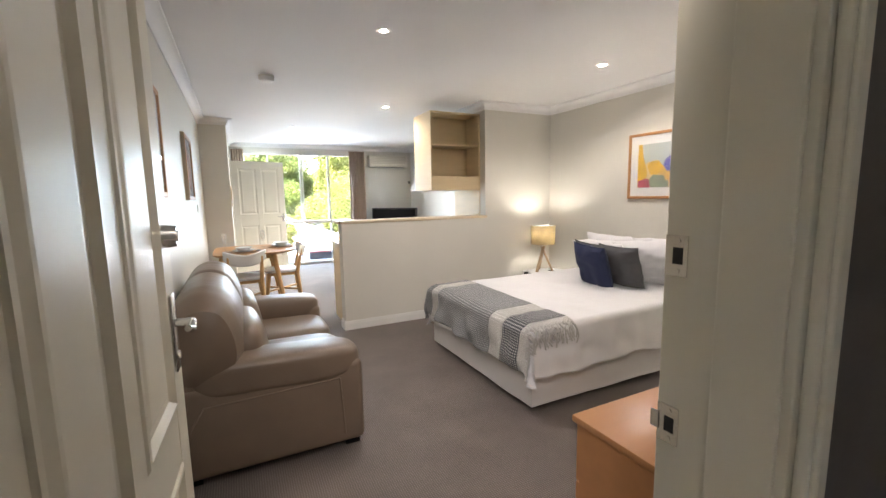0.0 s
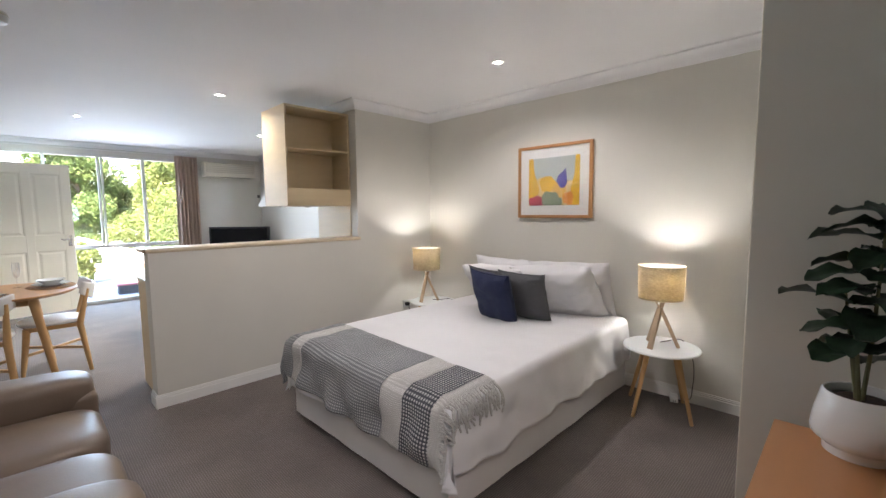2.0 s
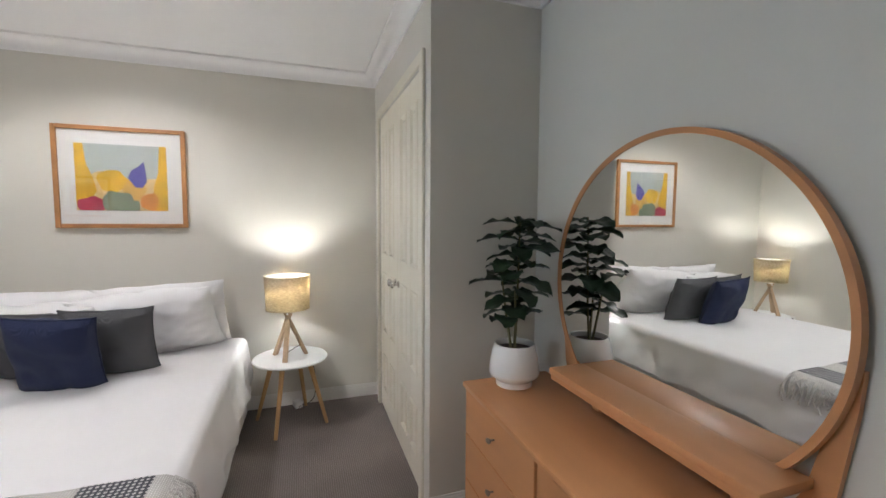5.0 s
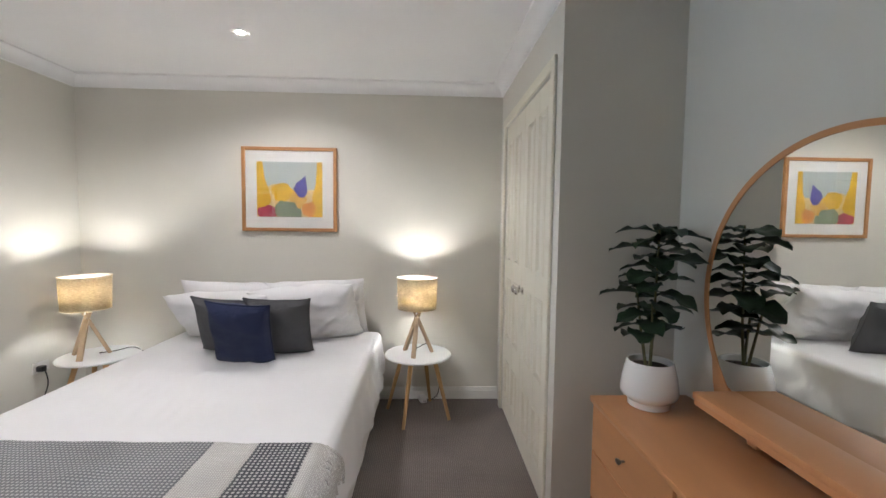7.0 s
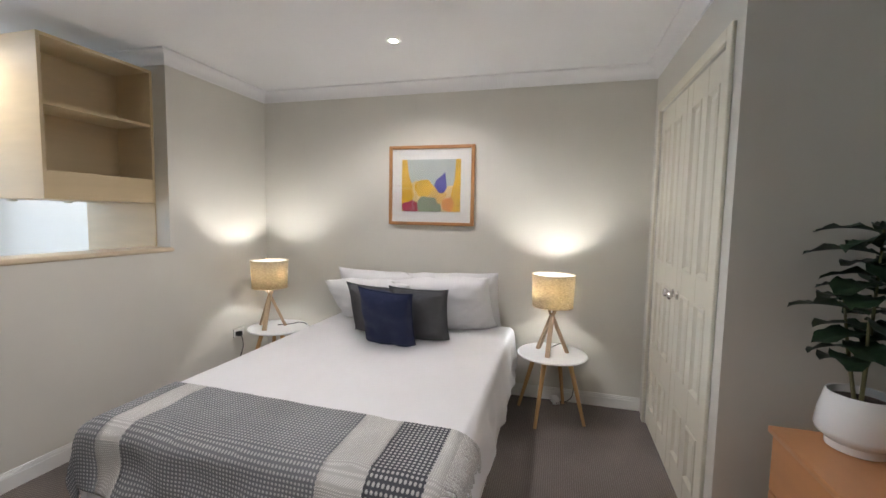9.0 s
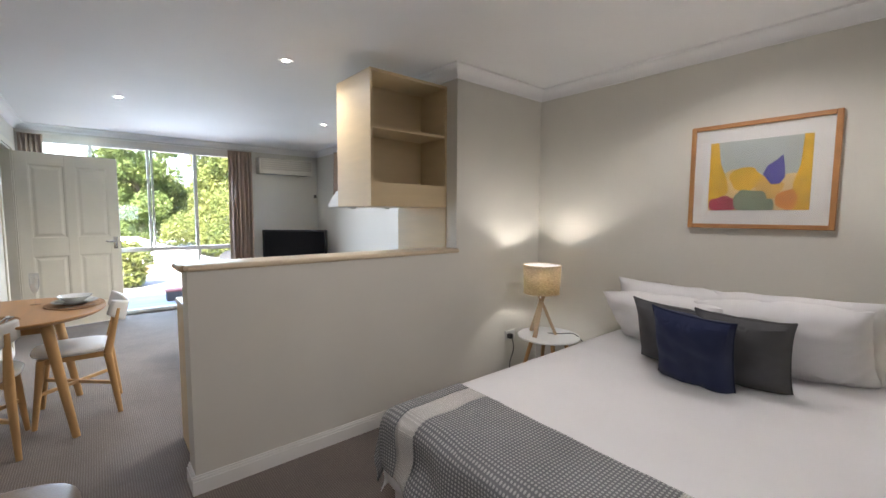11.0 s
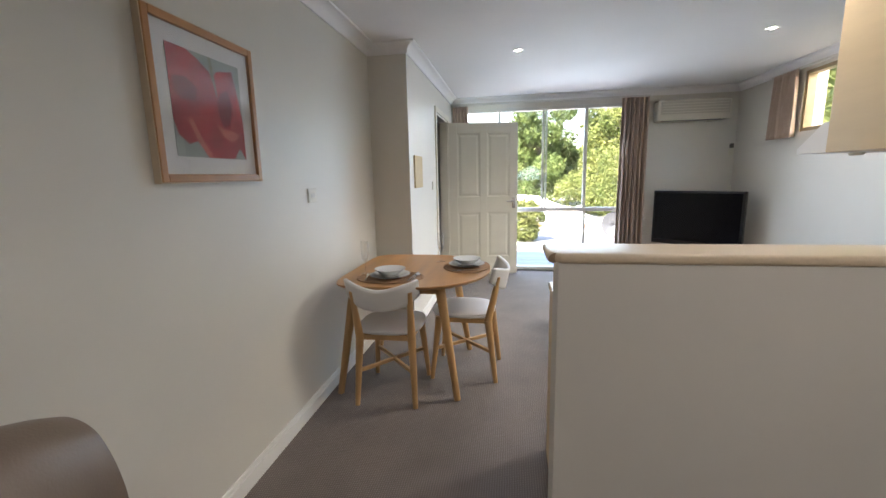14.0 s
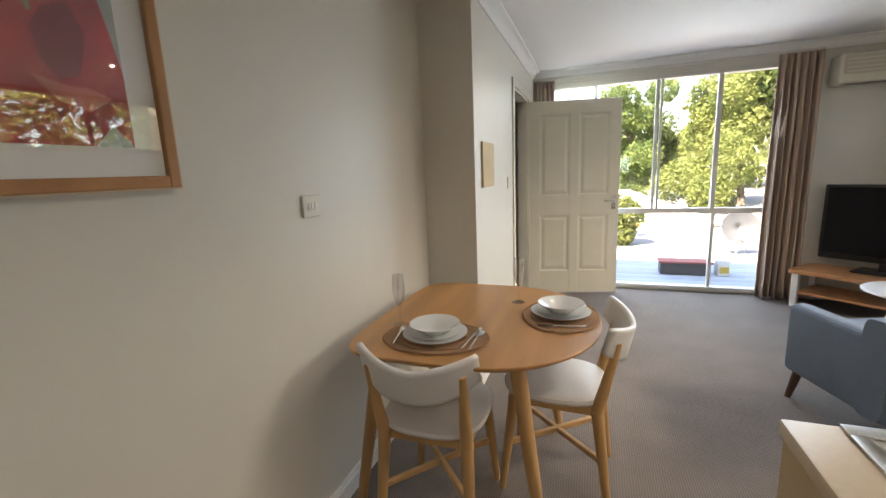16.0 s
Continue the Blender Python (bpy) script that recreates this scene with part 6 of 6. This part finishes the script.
def dining_chair(at, rz):
    e = thing("dining_chair", "light oak dining chair with white padded seat and back", "chair", at, rz, "chairs round the table")
    bm = bmesh.new()
    blob(bm, 0, 0.015, 0.455, 0.41, 0.43, 0.055, p=0.7, nu=44, nv=12)
    part("seat", bm, SEATW, e, "white padded seat", True)
    bm = bmesh.new()
    box(bm, -0.15, -0.165, 0.40, 0.15, -0.145, 0.432, bevel=0.003), box(bm, -0.14, 0.165, 0.40, 0.14, 0.185, 0.432, bevel=0.003)
    box(bm, -0.165, -0.15, 0.40, -0.145, 0.17, 0.432, bevel=0.003), box(bm, 0.145, -0.15, 0.40, 0.165, 0.17, 0.432, bevel=0.003)
    part("seat_frame", bm, OAK, e)
    for s in (-1, 1):
        bm = bmesh.new()
        tube(bm, (s * 0.18, -0.215, 0.0), (s * 0.160, -0.165, 0.42), 0.015, 0.025, 12)
        tube(bm, (s * 0.160, -0.165, 0.42), (s * 0.172, -0.232, 0.72), 0.025, 0.014, 12)
        part("back_leg", bm, OAK, e, "", True)
        bm = bmesh.new()
        tube(bm, (s * 0.185, 0.215, 0.0), (s * 0.15, 0.165, 0.43), 0.014, 0.024, 12)
        part("front_leg", bm, OAK, e, "", True)
    bm = bmesh.new()

    def back(u, v):
        x = (u - 0.5) * 0.43
        c = (u - 0.5) * 2
        y = -0.262 + 0.085 * abs(c) ** 2.2 - 0.028 * v
        hi = 0.775 - 0.035 * (1 - abs(c) ** 1.5) + 0.012 * abs(c)
        lo = 0.615 + 0.075 * abs(c) ** 2.5
        return Vector((x, y, lo + (hi - lo) * v))
    sheet(bm, 25, 9, back)
    part("backrest", bm, SEATW, e, "white curved backrest", True, 0.02)
    for a, b in (((-0.172, -0.19, 0.21), (0.165, 0.19, 0.21)), ((0.172, -0.19, 0.212), (-0.165, 0.19, 0.212))):
        bm = bmesh.new()
        d = Vector(b) - Vector(a)
        q = d.to_track_quat("Z", "Y").to_matrix().to_4x4()
        box(bm, -0.010, -0.011, 0, 0.010, 0.011, d.length, bevel=0.003, m=Matrix.Translation(a) @ q)
        part("cross_brace", bm, OAK, e)
    return e


chair = dining_chair((0.095, 5.35, 0), 1)
copy_thing(chair, pose(0.53, 5.70, 0, 0, 0, 88))

# place settings
STRAW = woven("woven_straw", (0.29, 0.155, 0.075), (0.54, 0.33, 0.18), 0.006, depth=0.003)
PLATE = material("white_glazed_plate", (0.70, 0.72, 0.72), 0.15, spread=0.01, scale=6)
CUT = material("polished_steel", (0.7, 0.69, 0.68), 0.12, 1.0, spread=0.03, scale=20)
GLASS = thin_glass("clear_glass", 0.16)
TZ = 0.745


def lathe_thing(name, label, cat, at, prof, mat, pname, group="", seg=48):
    e = thing(name, label, cat, at, 0, group)
    bm = bmesh.new()
    lathe(bm, prof, seg=seg)
    p = part(pname, bm, mat, e, "", True)
    p.visible_shadow = mat is not GLASS
    return e


def cutlery(at, rz, kind):
    e = thing(kind, "polished steel table %s on the placemat" % kind, kind, at, rz, "table cutlery")
    bm = bmesh.new()
    box(bm, -0.095, -0.004, 0.001, 0.03, 0.004, 0.004, bevel=0.0012)
    part("shaft", bm, CUT, e, "", True)
    if kind == "spoon":
        bm = bmesh.new()
        blob(bm, 0.058, 0, 0.004, 0.06, 0.038, 0.006, p=0.9, nu=20, nv=8)
        part("spoon_bowl", bm, CUT, e, "", True)
    elif kind == "fork":
        bm = bmesh.new()
        box(bm, 0.03, -0.011, 0.001, 0.055, 0.011, 0.0035, bevel=0.001)
        for k in range(4):
            box(bm, 0.055, -0.011 + 0.0063 * k, 0.001, 0.092, -0.008 + 0.0063 * k, 0.003)
        part("tines", bm, CUT, e)
    else:
        part("blade", boxes((0.03, -0.009, 0.001, 0.12, 0.006, 0.003), bevel=0.0008), CUT, e)


for px, py, rz, gx, gy in ((0.095, 5.345, 4, -0.10, 5.445), (0.535, 5.70, 92, 0.33, 5.852)):
    e = thing("placemat", "oval woven straw placemat with a braided rim", "placemat", (px, py, TZ), rz, "woven placemats")
    bm = bmesh.new()
    lathe(bm, [(0.001, 0.0005), (0.205, 0.0005), (0.211, 0.003), (0.205, 0.006), (0.195, 0.005), (0.001, 0.005)], seg=56)
    bmesh.ops.transform(bm, matrix=Matrix.Diagonal((1.0, 0.76, 1, 1)), verts=bm.verts)
    part("mat", bm, STRAW, e, "", True)
    for ring in range(1, 6):
        bm = bmesh.new()
        r = 0.205 * ring / 5
        n = 48
        for k in range(n):
            a, b = 2 * math.pi * k / n, 2 * math.pi * (k + 1) / n
            tube(bm, (r * math.cos(a), 0.76 * r * math.sin(a), 0.0052), (r * math.cos(b), 0.76 * r * math.sin(b), 0.0052), 0.003, seg=5, caps=False)
        part("braid", bm, STRAW, e)
    z = TZ + 0.0085
    lathe_thing("plate", "white dinner plate on the placemat", "plate", (px, py, z), [(0.001, 0.0), (0.065, 0.0), (0.07, 0.004), (0.122, 0.017), (0.124, 0.019), (0.118, 0.018), (0.07, 0.007), (0.001, 0.006)], PLATE, "plate_body", "stacked plates")
    lathe_thing("plate", "white side plate stacked on the dinner plate", "plate", (px, py, z + 0.0075), [(0.001, 0.0), (0.06, 0.0), (0.065, 0.004), (0.105, 0.017), (0.107, 0.019), (0.101, 0.018), (0.065, 0.007), (0.001, 0.006)], PLATE, "plate_body", "stacked plates")
    lathe_thing("bowl", "shallow white bowl stacked on the plates", "bowl", (px, py, z + 0.015), [(0.001, 0.0), (0.045, 0.0), (0.05, 0.004), (0.088, 0.032), (0.096, 0.037), (0.096, 0.039), (0.086, 0.036), (0.05, 0.010), (0.001, 0.008)], PLATE, "bowl_body", "stacked plates")
    lathe_thing("champagne_flute", "clear tall champagne flute on the table", "glass", (gx, gy, TZ), [(0.001, 0.0), (0.031, 0.0), (0.031, 0.002), (0.006, 0.006), (0.0035, 0.012), (0.0035, 0.072), (0.008, 0.080), (0.020, 0.105), (0.026, 0.145), (0.025, 0.185), (0.023, 0.215), (0.0222, 0.215), (0.0242, 0.185), (0.0252, 0.145), (0.019, 0.107), (0.006, 0.083), (0.001, 0.082)], GLASS, "flute_glass", "champagne flutes", 28)
    R = Matrix.Rotation(radians(rz), 4, "Z")
    for k, kind in enumerate(("knife", "spoon")):
        o = R @ Vector((0.140 + 0.020 * k, -0.01, 0))
        cutlery((px + o.x, py + o.y, TZ + 0.008), rz + 82 + 4 * k, kind)
    o = R @ Vector((-0.145, -0.005, 0))
    cutlery((px + o.x, py + o.y, TZ + 0.008), rz + 98, "fork")

# ---- living end: armchair and coffee table ----
BLUEF = woven("blue_grey_upholstery", (0.12, 0.165, 0.24), (0.215, 0.285, 0.385), 0.003, depth=0.001)
e = thing("armchair", "blue-grey upholstered armchair on dark tapered legs", "armchair", (2.17, 6.50, 0), 17)
for nm, b in (("seat_box", (-0.27, -0.30, 0.20, 0.27, 0.33, 0.38)), ("seat_cushion", (-0.265, -0.22, 0.375, 0.265, 0.35, 0.47)), ("arm", (-0.37, -0.33, 0.17, -0.265, 0.35, 0.565)), ("arm", (0.265, -0.33, 0.17, 0.37, 0.35, 0.565))):
    bm = bmesh.new()
    box(bm, *b, bevel=0.035, seg=4)
    part(nm, bm, BLUEF, e, "", True)
bm = bmesh.new()
rows = []
for k in range(25):
    x = -0.385 + 0.77 * k / 24
    q = abs(x) / 0.385
    hi = 0.52 + 0.18 * q ** 1.3 - 0.05 * max(0.0, q - 0.85) / 0.15
    y1 = -0.27 + 0.16 * q ** 3
    ring = []
    for j in range(20):
        a = 2 * math.pi * j / 20
        c, n = math.cos(a), math.sin(a)
        ring.append(bm.verts.new((x, y1 - 0.07 + 0.07 * math.copysign(abs(c) ** 0.5, c), (hi + 0.18) / 2 + (hi - 0.18) / 2 * math.copysign(abs(n) ** 0.32, n))))
    rows.append(ring)
for a, b in zip(rows, rows[1:]):
    for j in range(20):
        bm.faces.new((a[j], a[(j + 1) % 20], b[(j + 1) % 20], b[j]))
bm.faces.new(rows[0]), bm.faces.new(rows[-1][::-1])
part("backrest", bm, BLUEF, e, "curved backrest dipping in the middle", True)
DKW = material("dark_walnut_leg", (0.06, 0.025, 0.015), 0.4, spread=0.2, scale=10, stretch=(1, 1, 0.2))
for x in (-0.31, 0.31):
    for y in (-0.30, 0.29):
        bm = bmesh.new()
        tube(bm, (x, y, 0.20), (x * 1.09, y * 1.1, 0.0), 0.025, 0.016, 12)
        part("leg", bm, DKW, e, "dark tapered leg", True)
e = thing("coffee_table", "round white coffee table on pale wooden legs", "coffee table", (2.76, 7.55, 0), 20)
bm = bmesh.new()
lathe(bm, [(0.28, 0.425), (0.30, 0.432), (0.302, 0.44), (0.295, 0.446), (0.28, 0.448)], seg=48)
part("tabletop", bm, WTOP, e, "white lacquered top", True)
for k in range(3):
    a = radians(120 * k + 60)
    bm = bmesh.new()
    tube(bm, (0.17 * math.cos(a), 0.17 * math.sin(a), 0.425), (0.28 * math.cos(a), 0.28 * math.sin(a), 0), 0.02, 0.013, 12)
    part("leg", bm, ASH, e, "", True)
